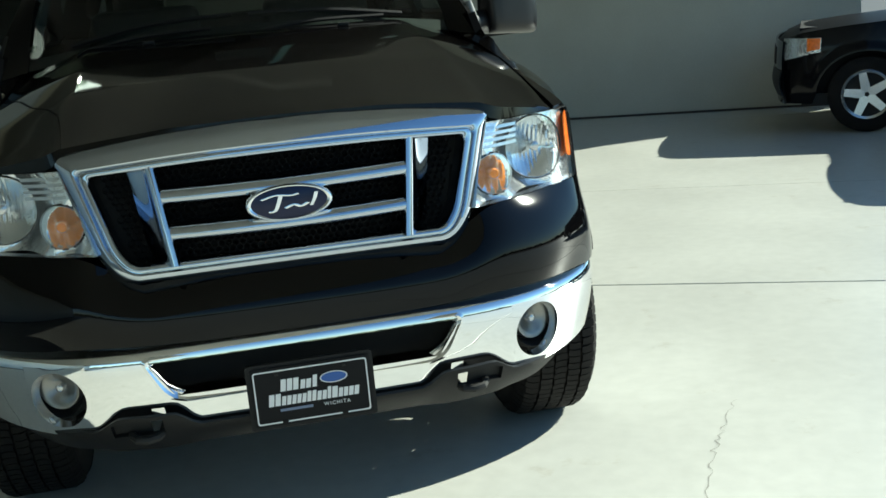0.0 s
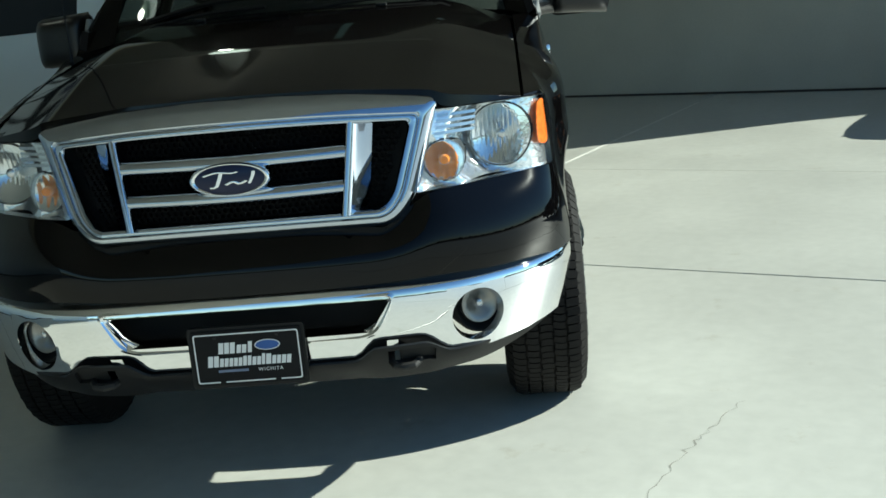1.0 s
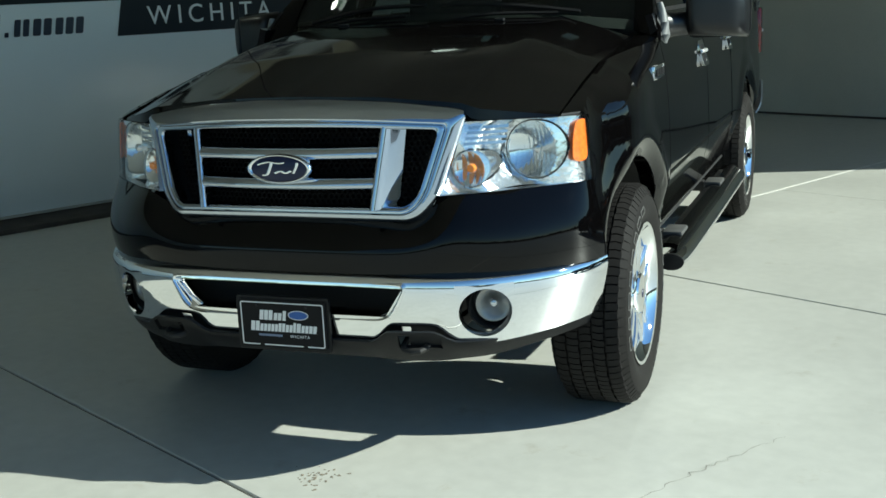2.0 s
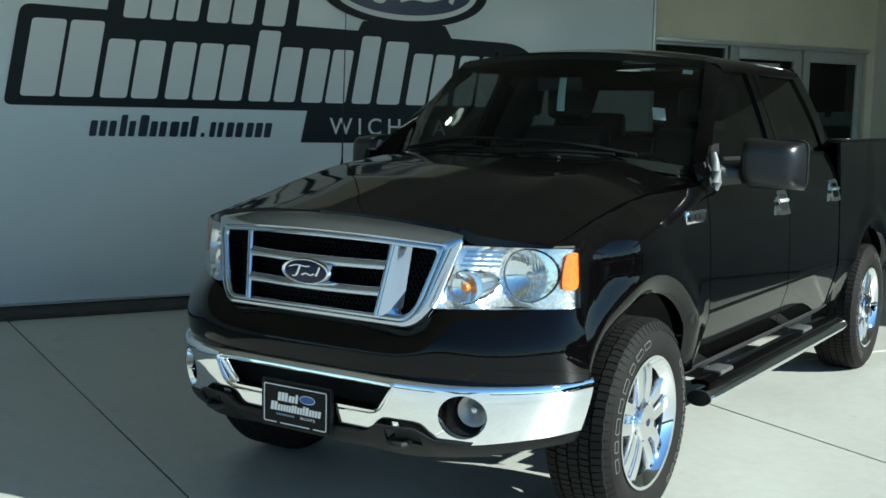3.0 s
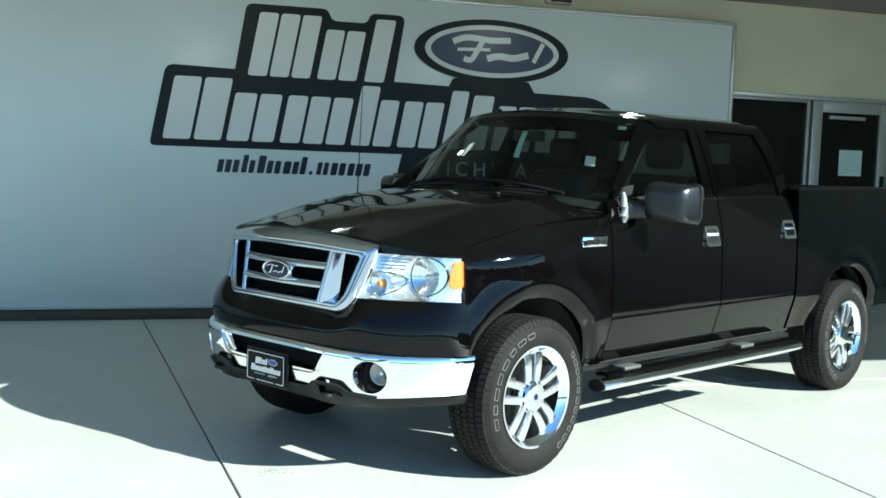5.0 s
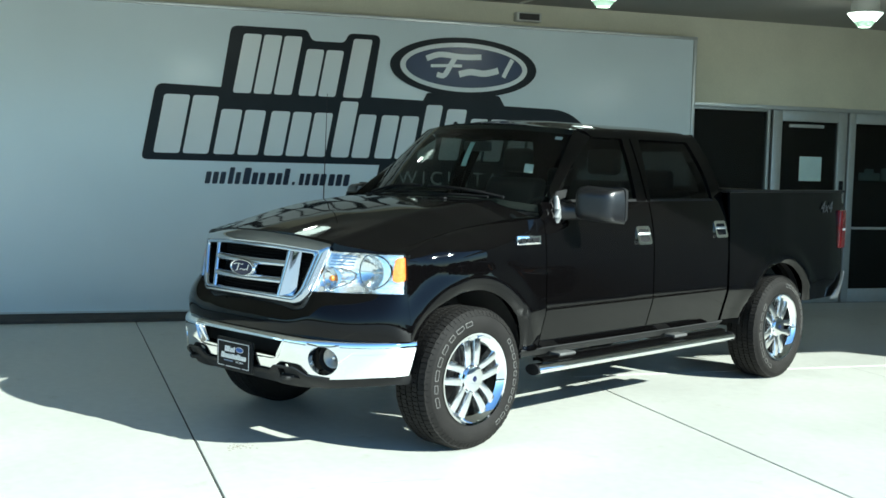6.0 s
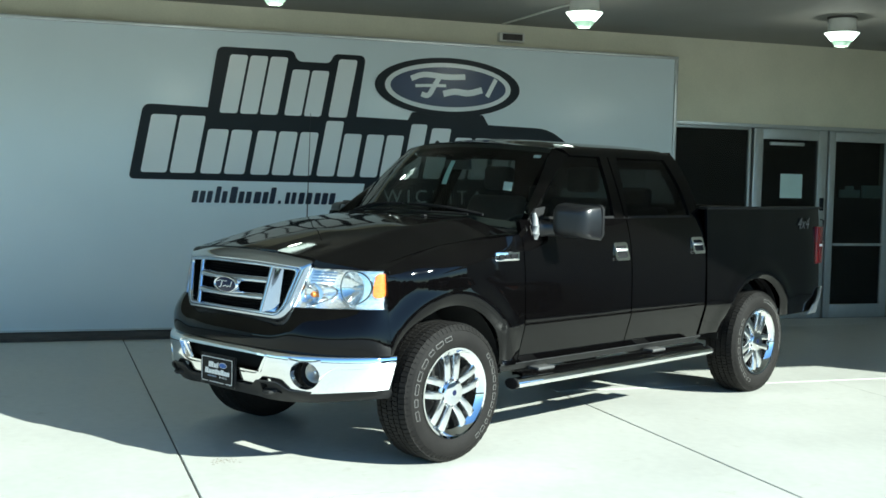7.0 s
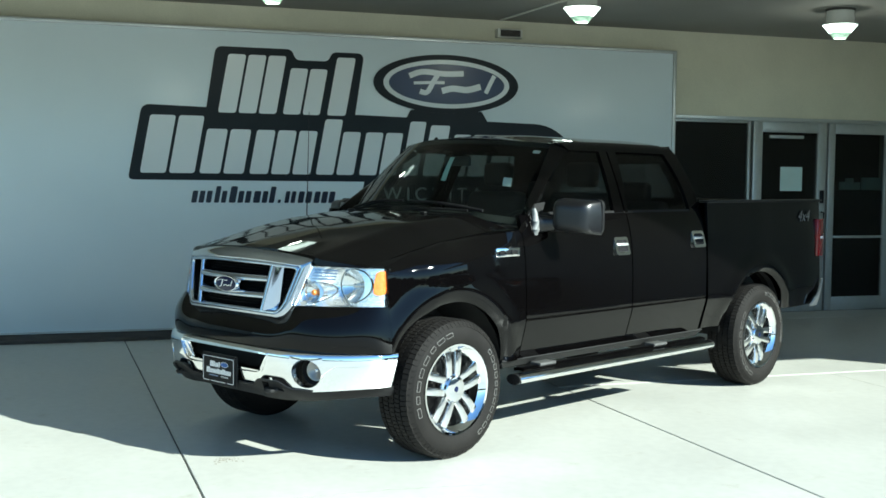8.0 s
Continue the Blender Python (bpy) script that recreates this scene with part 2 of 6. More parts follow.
def thicken(bm, thick, ref):
    """Gives an open sheet thickness on the side towards ref."""
    bmesh.ops.recalc_face_normals(bm, faces=bm.faces[:])
    c = Vector(ref)
    if sum(f.normal.dot(f.calc_center_median() - c) * f.calc_area() for f in bm.faces) < 0:
        bmesh.ops.reverse_faces(bm, faces=bm.faces[:])
    bm.normal_update()
    inner = {v: bm.verts.new(v.co - v.normal * abs(thick)) for v in bm.verts[:]}
    rim = [e for e in bm.edges if len(e.link_faces) == 1]
    for f in bm.faces[:]:
        bm.faces.new([inner[v] for v in reversed(f.verts)])
    for e in rim:
        a, b = e.verts
        try:
            bm.faces.new((a, b, inner[b], inner[a]))
        except ValueError:
            pass


REF = (0.0, 1.8, 0.75)                        # a place inside the truck


def grid(fn, us, vs, skip=None, thick=0.0, ref=None):
    """A sheet of quads over fn(u, v); skip(u, v) at a quad's centre leaves it out. thick: its thickness, inwards."""
    bm = bmesh.new()
    rows = [[bm.verts.new(fn(u, v)) for v in vs] for u in us]
    for i in range(len(us) - 1):
        for j in range(len(vs) - 1):
            if skip and skip((us[i] + us[i + 1]) / 2, (vs[j] + vs[j + 1]) / 2):
                continue
            bm.faces.new((rows[i][j], rows[i + 1][j], rows[i + 1][j + 1], rows[i][j + 1]))
    for v in [v for v in bm.verts if not v.link_faces]:
        bm.verts.remove(v)
    if thick:
        thicken(bm, thick, ref or REF)
    return bm


def box(lo, hi, bevel=0.0, seg=2, bm=None):
    b = bmesh.new()
    bmesh.ops.create_cube(b, size=1.0)
    for v in b.verts:
        v.co = Vector([(lo[k] + hi[k]) / 2 + v.co[k] * (hi[k] - lo[k]) for k in range(3)])
    if bevel:
        bmesh.ops.bevel(b, geom=b.edges[:], offset=bevel, segments=seg, affect="EDGES", profile=0.5)
    return merge(bm, b) if bm is not None else b


def prism(pts, depth, fn):
    """A flat outline of (a, b) points given thickness: fn(a, b, d) places it, d from 0 to depth."""
    bm = bmesh.new()
    front = [bm.verts.new(fn(a, b, 0)) for a, b in pts]
    back = [bm.verts.new(fn(a, b, depth)) for a, b in pts]
    bm.faces.new(front)
    bm.faces.new(back[::-1])
    for k in range(len(pts)):
        q = (k + 1) % len(pts)
        bm.faces.new((front[k], back[k], back[q], front[q]))
    return bm


def ring(outer, inner, depth, fn):
    """A flat frame between two outlines with as many points each, given thickness."""
    bm = bmesh.new()
    loops = [[bm.verts.new(fn(a, b, d)) for a, b in pts] for pts, d in ((outer, 0), (inner, 0), (inner, depth), (outer, depth))]
    n = len(outer)
    for k in range(n):
        q = (k + 1) % n
        for i in range(4):
            a, b = loops[i], loops[(i + 1) % 4]
            bm.faces.new((a[k], a[q], b[q], b[k]))
    return bm


def rounded(pts, r, seg=5):
    """Outline with rounded corners; r is one radius, or one for each corner."""
    out = []
    n = len(pts)
    for k in range(n):
        p0, p, p1 = (Vector(pts[(k + d) % n]) for d in (-1, 0, 1))
        rr = r[k] if isinstance(r, (list, tuple)) else r
        a, b = (p0 - p), (p1 - p)
        rr = min(rr, a.length * 0.48, b.length * 0.48)
        if rr < 1e-5:
            out.append(tuple(p))
            continue
        s, e = p + a.normalized() * rr, p + b.normalized() * rr
        for i in range(seg + 1):
            t = i / seg
            out.append(tuple((1 - t) ** 2 * s + 2 * t * (1 - t) * p + t * t * e))
    return out


def ellipse(ca, cb, ra, rb, n=48, start=0.0):
    return [(ca + ra * math.cos(start + 2 * math.pi * k / n), cb + rb * math.sin(start + 2 * math.pi * k / n)) for k in range(n)]


def tube(points, r, n=10, flat=1.0, bm=None, closed=False):
    """A round bar along points; flat squeezes it along z."""
    b = bmesh.new()
    pts = [Vector(p) for p in points]
    loops = []
    for k, p in enumerate(pts):
        if closed:
            d = pts[(k + 1) % len(pts)] - pts[k - 1]
        else:
            d = pts[min(k + 1, len(pts) - 1)] - pts[max(k - 1, 0)]
        d.normalize()
        side = d.cross(Vector((0, 0, 1)))
        side = side.normalized() if side.length > 1e-4 else Vector((1, 0, 0))
        up = side.cross(d)
        rr = r[k] if isinstance(r, (list, tuple)) else r
        loops.append([b.verts.new(p + side * rr * math.cos(2 * math.pi * i / n) + up * rr * flat * math.sin(2 * math.pi * i / n)) for i in range(n)])
    m = len(loops)
    for k in range(m if closed else m - 1):
        for i in range(n):
            a, c = loops[k], loops[(k + 1) % m]
            b.faces.new((a[i], a[(i + 1) % n], c[(i + 1) % n], c[i]))
    if not closed:
        b.faces.new(loops[0][::-1])
        b.faces.new(loops[-1])
    return merge(bm, b) if bm is not None else b


def lathe(profile, n=48, bm=None, axis="x", centre=(0, 0, 0)):
    """Turns (offset along the axis, radius) points into a solid of revolution."""
    b = bmesh.new()
    c = Vector(centre)
    loops = []
    for a, r in profile:
        loop = []
        for k in range(n):
            ang = 2 * math.pi * k / n
            p, q = r * math.cos(ang), r * math.sin(ang)
            loop.append(b.verts.new(c + Vector((a, p, q) if axis == "x" else (p, a, q) if axis == "y" else (p, q, a))))
        loops.append(loop)
    for i in range(len(loops) - 1):
        for k in range(n):
            q = (k + 1) % n
            b.faces.new((loops[i][k], loops[i][q], loops[i + 1][q], loops[i + 1][k]))
    bmesh.ops.remove_doubles(b, verts=b.verts[:], dist=1e-6)
    return merge(bm, b) if bm is not None else b


def interp(x, table):
    return float(np.interp(x, [a for a, _ in table], [b for _, b in table]))


def smooth(a, b, x):
    t = min(1, max(0, (x - a) / (b - a)))
    return t * t * (3 - 2 * t)


def curve_through(pts, n):
    """n points spaced evenly along a smooth line through pts."""
    p = [Vector(q) for q in pts]
    fine = []
    for k in range(len(p) - 1):
        p0, p1, p2, p3 = p[max(k - 1, 0)], p[k], p[k + 1], p[min(k + 2, len(p) - 1)]
        for i in range(24):
            t = i / 24
            fine.append(0.5 * ((2 * p1) + (p2 - p0) * t + (2 * p0 - 5 * p1 + 4 * p2 - p3) * t * t + (3 * p1 - p0 - 3 * p2 + p3) * t ** 3))
    fine.append(p[-1])
    along = np.cumsum([0] + [(fine[i + 1] - fine[i]).length for i in range(len(fine) - 1)])
    out = []
    for s in np.linspace(0, along[-1], n):
        out.append([float(np.interp(s, along, [q[d] for q in fine])) for d in range(len(p[0]))])
    return out


def linspace(a, b, n):
    return [float(v) for v in np.linspace(a, b, n)]


def letters(body, size, mat, parent, name, place, extrude=0.002, shear=0.0, space=1.0):
    """Writing in the built-in font, as a mesh."""
    cu = bpy.data.curves.new(name, "FONT")
    cu.body, cu.size, cu.extrude, cu.shear, cu.align_x, cu.align_y, cu.space_character = body, size, extrude, shear, "CENTER", "CENTER", space
    tmp = bpy.data.objects.new("tmp", cu)
    scene.collection.objects.link(tmp)
    me = bpy.data.meshes.new_from_object(tmp.evaluated_get(bpy.context.evaluated_depsgraph_get()))
    bpy.data.objects.remove(tmp)
    bm = bmesh.new()
    bm.from_mesh(me)
    bpy.data.meshes.remove(me)
    left = set(bm.verts)
    while left:                               # one piece for each letter
        island, todo = set(), [next(v for v in bm.verts if v in left)]
        while todo:
            v = todo.pop()
            if v in island:
                continue
            island.add(v)
            todo += [e.other_vert(v) for e in v.link_edges]
        left -= island
        one = bmesh.new()
        put = {v: one.verts.new(v.co) for v in bm.verts if v in island}
        for f in bm.faces:
            if f.verts[0] in island:
                one.faces.new([put[v] for v in f.verts])
        ob = part(name, one, mat, parent)
        ob.matrix_local = place
    bm.free()

# ---- the place: in these lines (m, n, z), m out from the signed wall and n along it ----
WALL_M, PANEL_M, SIDE_N, CEIL, EDGE_M, LEFT_N = -5.15, -4.93, 8.62, 3.40, 2.47, -18.0

ground = part("ground", grid(lambda u, v: Vector((u, v, -0.014)), (-300, -40, 40, 300), (-300, -40, 40, 300)), APRON)
ground.matrix_world = STR
tagged(ground, "dark asphalt yard reaching to the horizon", "ground", kind="structure")

# the building: signed wall, side wall, soffit
wall = box((WALL_M - 0.3, LEFT_N, 0), (WALL_M, 5.16, CEIL))
box((WALL_M - 0.3, 5.16, 2.41), (WALL_M, SIDE_N + 0.3, CEIL), bm=wall)
box((WALL_M - 0.3, 8.50, 0), (WALL_M, SIDE_N + 0.3, 2.41), bm=wall)
structure("wall_signed", wall, STUCCO, "beige stucco wall under the canopy", "wall")
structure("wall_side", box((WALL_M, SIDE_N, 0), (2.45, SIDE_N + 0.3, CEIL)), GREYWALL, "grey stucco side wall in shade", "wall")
structure("baseboard", box((WALL_M, SIDE_N - 0.012, 0), (2.45, SIDE_N, 0.022)), KERB, "dark base strip along the side wall", "baseboard")
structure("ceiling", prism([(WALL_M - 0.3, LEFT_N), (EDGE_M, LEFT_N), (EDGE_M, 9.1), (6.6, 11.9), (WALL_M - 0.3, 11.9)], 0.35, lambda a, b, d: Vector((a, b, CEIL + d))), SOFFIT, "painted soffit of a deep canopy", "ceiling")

# white sign panel standing proud of the wall
structure("sign_panel", box((WALL_M, LEFT_N, 0.06), (PANEL_M, 5.12, 3.10), 0.006), PANEL, "large white glossy sign panel on the wall", "sign panel")
structure("trim_1", box((WALL_M, LEFT_N, 3.10), (PANEL_M + 0.02, 5.16, 3.135), 0.004), ALU, "thin metal cap along the sign panel", "trim")
structure("trim_2", box((WALL_M, 5.12, 0.06), (PANEL_M + 0.02, 5.16, 3.10), 0.004), ALU, "thin metal edge of the sign panel", "trim")
structure("trim_3", box((WALL_M, LEFT_N, 0.045), (PANEL_M + 0.03, 5.16, 0.06)), ALU, "thin metal sill under the sign panel", "trim")
structure("kerb", box((WALL_M, LEFT_N, -0.01), (PANEL_M + 0.40, 5.18, 0.035), 0.008), KERB, "low dark kerb strip below the sign panel", "kerb")


def on_panel(a, b, d):
    return Vector((PANEL_M + d, a, b))


def sheet(name, pts, lift, mat, parent, label="", depth=0.003):
    ob = part(name, prism(pts, depth, lambda a, b, d: on_panel(a, b, lift + d)), mat, parent, label)
    return ob


sign = thing("wall_sign", "black and white lettered sign with a blue oval", "sign", STR)
SL = 0.18                                     # slant of the lettering, per metre of height
sheet("backing", rounded([(-0.27, 2.26), (-0.165, 2.945), (0.62, 2.945), (0.66, 2.835), (1.01, 2.835), (1.05, 2.935), (1.40, 2.935), (1.30, 2.26)], [0.02, 0.07, 0.09, 0.1, 0.1, 0.07, 0.08, 0.02]),
      0.001, VINYL, sign, "black outline behind the upper word")
sheet("backing", rounded([(-1.04, 1.575), (-0.90, 2.335), (3.56, 2.235), (3.86, 2.0), (3.80, 1.575)], [0.06, 0.08, 0.2, 0.1, 0.06]), 0.0042, VINYL, sign, "black outline behind the lower word")
sheet("backing", rounded([(1.92, 2.36), (2.74, 2.36), (2.84, 2.20), (1.84, 2.20)], 0.02), 0.0026, VINYL, sign)
sheet("oval_rim", ellipse(2.335, 2.645, 0.835, 0.318), 0.0075, VINYL, sign, "black oval border")
sheet("oval_ring", ellipse(2.335, 2.645, 0.725, 0.262), 0.0108, WHITEV, sign, "white oval ring")
sheet("oval", ellipse(2.335, 2.645, 0.665, 0.215), 0.0141, NAVY, sign, "dark blue oval")
# the flourish in the oval is drawn as plain strokes
for pts, w in (([(1.90, 2.72), (2.05, 2.77), (2.30, 2.755), (2.52, 2.765)], 0.030), ([(2.02, 2.56), (2.10, 2.55), (2.17, 2.66), (2.22, 2.745)], 0.028),
               ([(2.27, 2.57), (2.40, 2.60), (2.56, 2.59), (2.72, 2.63)], 0.034), ([(2.78, 2.56), (2.84, 2.68), (2.88, 2.755)], 0.024), ([(1.95, 2.645), (2.12, 2.655), (2.30, 2.66)], 0.016)):
    bm = tube([on_panel(a, b, 0.0185) for a, b in curve_through(pts, 14)], w, 8)
    for v in bm.verts:
        v.co.x = PANEL_M + 0.0175 + (v.co.x - PANEL_M - 0.0185) * 0.03
    part("stroke", bm, WHITEV, sign, "white stroke")


def bars(words, base, height, lift, mat, gap, name="bar"):
    """Plain leaning upright bars in place of the letters of a name: (start, end, then each bar's height)."""
    for a0, a1, *tall in words:
        w = (a1 - a0 - gap * (len(tall) - 1)) / len(tall)
        for k, h in enumerate(tall):
            b0 = a0 + k * (w + gap) - 0.04 * height
            top = base + height * h
            sheet(name, rounded([(b0, base), (b0 + SL * height * h, top), (b0 + w + SL * height * h, top), (b0 + w, base)], min(0.03, 0.25 * w), 4), lift, mat, sign)


bars([(-0.12, 0.48, 1.0, 1.0, 1.0), (0.55, 0.94, 0.80, 0.80), (1.02, 1.22, 1.02)], 2.27, 0.60, 0.0058, WHITEV, 0.026)
bars([(-0.90, -0.36, 1.0, 1.0), (-0.31, 0.14, 0.78, 0.78), (0.20, 0.84, 0.78, 0.78, 0.78), (0.90, 1.31, 1.0, 0.78), (1.37, 1.78, 0.78, 0.78), (1.84, 2.02, 1.0), (2.08, 2.30, 0.94), (2.37, 2.79, 0.78, 0.78), (2.85, 3.28, 0.78, 0.78)], 1.645, 0.585, 0.0079, WHITEV, 0.032)
bars([(-0.41, -0.21, 0.72, 0.72, 0.72), (-0.18, -0.06, 1.0, 0.72), (-0.03, 0.04, 1.0), (0.06, 0.19, 0.72, 0.72), (0.22, 0.29, 0.72), (0.31, 0.44, 0.72, 1.0), (0.48, 0.51, 0.2), (0.55, 0.66, 0.72, 0.72), (0.69, 0.83, 0.72, 0.72), (0.86, 1.08, 0.72, 0.72, 0.72)],
     1.345, 0.170, 0.0040, INKNAVY, 0.020)
sheet("town_box", [(1.35, 1.305), (1.41, 1.578), (3.72, 1.578), (3.66, 1.305)], 0.0026, VINYL, sign, "black box behind the town name")
FACE = Matrix(((0, 0, 1, 0), (1, 0, 0, 0), (0, 1, 0, 0), (0, 0, 0, 1)))       # writing upright on the panel
letters("WICHITA", 0.205, WHITEV, sign, "letter", Matrix.Translation(on_panel(2.19, 1.44, 0.008)) @ FACE, 0.002, 0.0, 1.45)

# shop front beside the panel: a window and two glazed doors
front = {"window_1": (5.22, 6.36), "door_1": (6.40, 7.47), "door_2": (7.50, 8.46)}
structure("trim_4", box((WALL_M - 0.12, 5.16, 2.365), (WALL_M + 0.03, 8.50, 2.41), 0.004), ALU, "metal head trim over the shop front", "trim")


def opening(name, a, b, label, category, sill, rail, frame_w):
    ob = structure(name, box((WALL_M - 0.08, a, 0), (WALL_M - 0.02, a + frame_w, 2.365), 0.004), ALU, label, category)
    for lo, hi in (((a + frame_w, 0.0), (b - frame_w, sill)), ((a + frame_w, 2.365 - rail), (b - frame_w, 2.365))):
        part("rail", box((WALL_M - 0.08, lo[0], lo[1]), (WALL_M - 0.02, hi[0], hi[1]), 0.004), ALU, ob)
    part("stile", box((WALL_M - 0.08, b - frame_w, 0), (WALL_M - 0.02, b, 2.365), 0.004), ALU, ob)
    pane = part("pane", box((WALL_M - 0.055, a + frame_w, sill), (WALL_M - 0.045, b - frame_w, 2.365 - rail)), SHOPGLASS, ob, "dark glass pane")
    return ob


opening("window_1", *front["window_1"], "dark shop window in a thin metal frame", "window", 0.10, 0.03, 0.035)
d1 = opening("door_1", *front["door_1"], "glazed metal door with a paper notice", "door", 0.17, 0.13, 0.13)
d2 = opening("door_2", *front["door_2"], "glazed metal door with a push bar", "door", 0.17, 0.13, 0.10)
part("handle", tube([(WALL_M + 0.0, 7.40, 0.98), (WALL_M + 0.05, 7.40, 0.99), (WALL_M + 0.05, 7.40, 1.24), (WALL_M + 0.0, 7.40, 1.25)], 0.011, 8), VINYL, d1, "black pull handle")
part("lock", box((WALL_M - 0.02, 7.38, 1.36), (WALL_M + 0.004, 7.43, 1.52), 0.004), VINYL, d1, "black lock plate")
part("closer", box((WALL_M - 0.04, 6.63, 2.16), (WALL_M - 0.005, 7.12, 2.20), 0.006), ALU, d1, "door closer")
part("push_bar", box((WALL_M - 0.03, 7.60, 0.92), (WALL_M + 0.02, 8.36, 0.95), 0.006), ALU, d2)
notice = tagged(part("paper_notice", box((WALL_M - 0.044, 6.81, 1.51), (WALL_M - 0.041, 7.13, 1.81)), PAPER), "pale green paper notice on the door glass", "notice")
notice.matrix_world = STR
for a, b, z0, z1 in ((7.75, 8.05, 1.53, 1.63), (8.09, 8.40, 1.53, 1.69), (7.84, 7.95, 1.63, 1.68)):
    ob = tagged(part("shop_leaflet", box((WALL_M - 0.13, a, z0), (WALL_M - 0.09, b, z1), 0.004), PAPER), "pale printed leaflets on a rack behind the glass", "leaflets", "leaflets behind the glass")
    ob.matrix_world = STR
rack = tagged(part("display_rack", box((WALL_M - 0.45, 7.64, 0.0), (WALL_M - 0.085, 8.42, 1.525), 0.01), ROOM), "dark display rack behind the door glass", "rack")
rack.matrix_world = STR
# closed shop room, its lack of light painted as dark walls
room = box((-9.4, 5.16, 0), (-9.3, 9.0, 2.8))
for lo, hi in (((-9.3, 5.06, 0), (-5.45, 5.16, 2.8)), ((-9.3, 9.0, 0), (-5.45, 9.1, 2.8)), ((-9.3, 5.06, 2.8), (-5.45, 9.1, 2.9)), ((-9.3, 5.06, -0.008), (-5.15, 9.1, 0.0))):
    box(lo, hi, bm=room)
structure("wall_room", room, ROOM, "shop walls coloured dark for the dim interior behind the glass", "wall")

# fittings on the soffit and wall
def soffit_lamp(m, n):
    ob = thing("ceiling_lamp", "lit canopy lamp with a white housing and ribbed glass", "lamp", STR @ pose(m, n, CEIL), "canopy lamps")
    part("mount", lathe([(0.0, 0.0), (0.0, 0.15), (-0.012, 0.15), (-0.02, 0.10), (-0.02, 0.0)], 32, axis="z"), KERB, ob, "dark mounting plate")
    part("housing", lathe([(-0.02, 0.0), (-0.02, 0.135), (-0.08, 0.140), (-0.155, 0.143), (-0.155, 0.0)], 32, axis="z"), HOUSING, ob)
    part("rim", lathe([(-0.150, 0.14), (-0.152, 0.174), (-0.164, 0.178), (-0.168, 0.15)], 32, axis="z"), HOUSING, ob)
    prof = [(-0.162, 0.172), (-0.20, 0.140), (-0.245, 0.104)]
    bm = lathe(prof, 40, axis="z")
    for v in bm.verts:
        a = math.atan2(v.co.y, v.co.x)
        v.co.xy *= 1 + 0.02 * math.cos(20 * a)
    part("refractor", bm, LAMP, ob, "glowing ribbed glass")
    part("glass_foot", lathe([(-0.245, 0.104), (-0.294, 0.066), (-0.300, 0.060), (-0.301, 0.0)], 40, axis="z"), LAMP_FOOT, ob, "pale green glass foot")
    return ob


LAMPS = [(-2.9, 0.05), (-2.95, 3.0), (-3.0, 5.95)]
for m, n in LAMPS:                            # the burning bulb shines down and out below each glass
    bulb = new("canopy_bulb", bpy.data.lights.new("canopy_bulb", "POINT"))
    bulb.data.energy, bulb.data.shadow_soft_size, bulb.data.color = LAMP_POWER, 0.06, (1.0, 0.93, 0.82)
    bulb.matrix_world = STR @ pose(m, n, CEIL - 0.37)
lamp = soffit_lamp(*LAMPS[0])
for m, n in LAMPS[1:]:
    copy_thing(lamp, STR @ pose(m, n, CEIL))
vent = thing("wall_box", "small beige junction box above the sign panel", "box", STR)
part("box", box((WALL_M, 2.97, 3.20), (WALL_M + 0.10, 3.27, 3.30), 0.012), HOUSING, vent)
part("cover", box((WALL_M + 0.10, 3.0, 3.215), (WALL_M + 0.108, 3.24, 3.285), 0.003), KERB, vent, "dark cover plate")
conduit = tagged(part("conduit", tube([(WALL_M + 0.1, 3.0, CEIL - 0.012), (-3.6, 3.05, CEIL - 0.012), (-1.0, 3.6, CEIL - 0.012)], 0.011, 6), HOUSING), "thin conduit along the soffit", "conduit")
conduit.matrix_world = STR

# far edge of the yard, behind the camera: a low line of trees
rnd = random.Random(5)
bm = bmesh.new()
for k in range(240):
    ang = radians(-150 + 330 * k / 240)
    far = 70 + rnd.random() * 12
    bmesh.ops.create_icosphere(bm, subdivisions=1, radius=1, matrix=Matrix.LocRotScale((far * math.cos(ang), far * math.sin(ang), 1.0), Euler((rnd.random() * 3, rnd.random() * 3, 0)), (1.4 + rnd.random() * 2.0, 1.6 + rnd.random(), 1.6 + rnd.random() * 2.4)))
tagged(part("backdrop", bm, FOLIAGE, angle=5), "far dark line of trees at the yard's edge", "backdrop", kind="structure")


# ---- the pickup truck: front towards -y, driver's side towards +x, front axle at y = 0 ----
truck = thing("pickup_truck", "black four-door pickup truck with chrome bumper and grille", "truck")
WB, ARCH_R, ARCH_Z = 3.52, 0.475, 0.43
SIDES = ((1, "driver"), (-1, "passenger"))
PROFILE = [(0.46, 0.888), (0.60, 0.926), (0.728, 0.962), (0.7445, 0.9645), (0.755, 0.9580), (0.760, 0.9625), (0.771, 0.9640), (0.85, 0.9630), (1.0, 0.9585), (1.1, 0.952), (1.2, 0.940), (1.3, 0.918), (1.40, 0.888)]


def flare(y, z):
    out = 0.0
    for yc in (0.0, WB):
        r = math.hypot(y - yc, z - ARCH_Z)
        if r < 0.66:
            out = 0.015 * (1 - smooth(0.54, 0.66, r)) - 0.030 * max(0, (0.56 - r) / 0.085) ** 2
    return out


def side_x(y, z):
    x = interp(z, PROFILE)
    if y < -0.05:
        x -= (0.034 + 0.026 * smooth(0.82, 1.0, z)) * ((-0.05 - y) / 0.42) ** 2
    if y > 4.2:
        x -= 0.03 * ((y - 4.2) / 0.4) ** 2
    return x + flare(y, z)


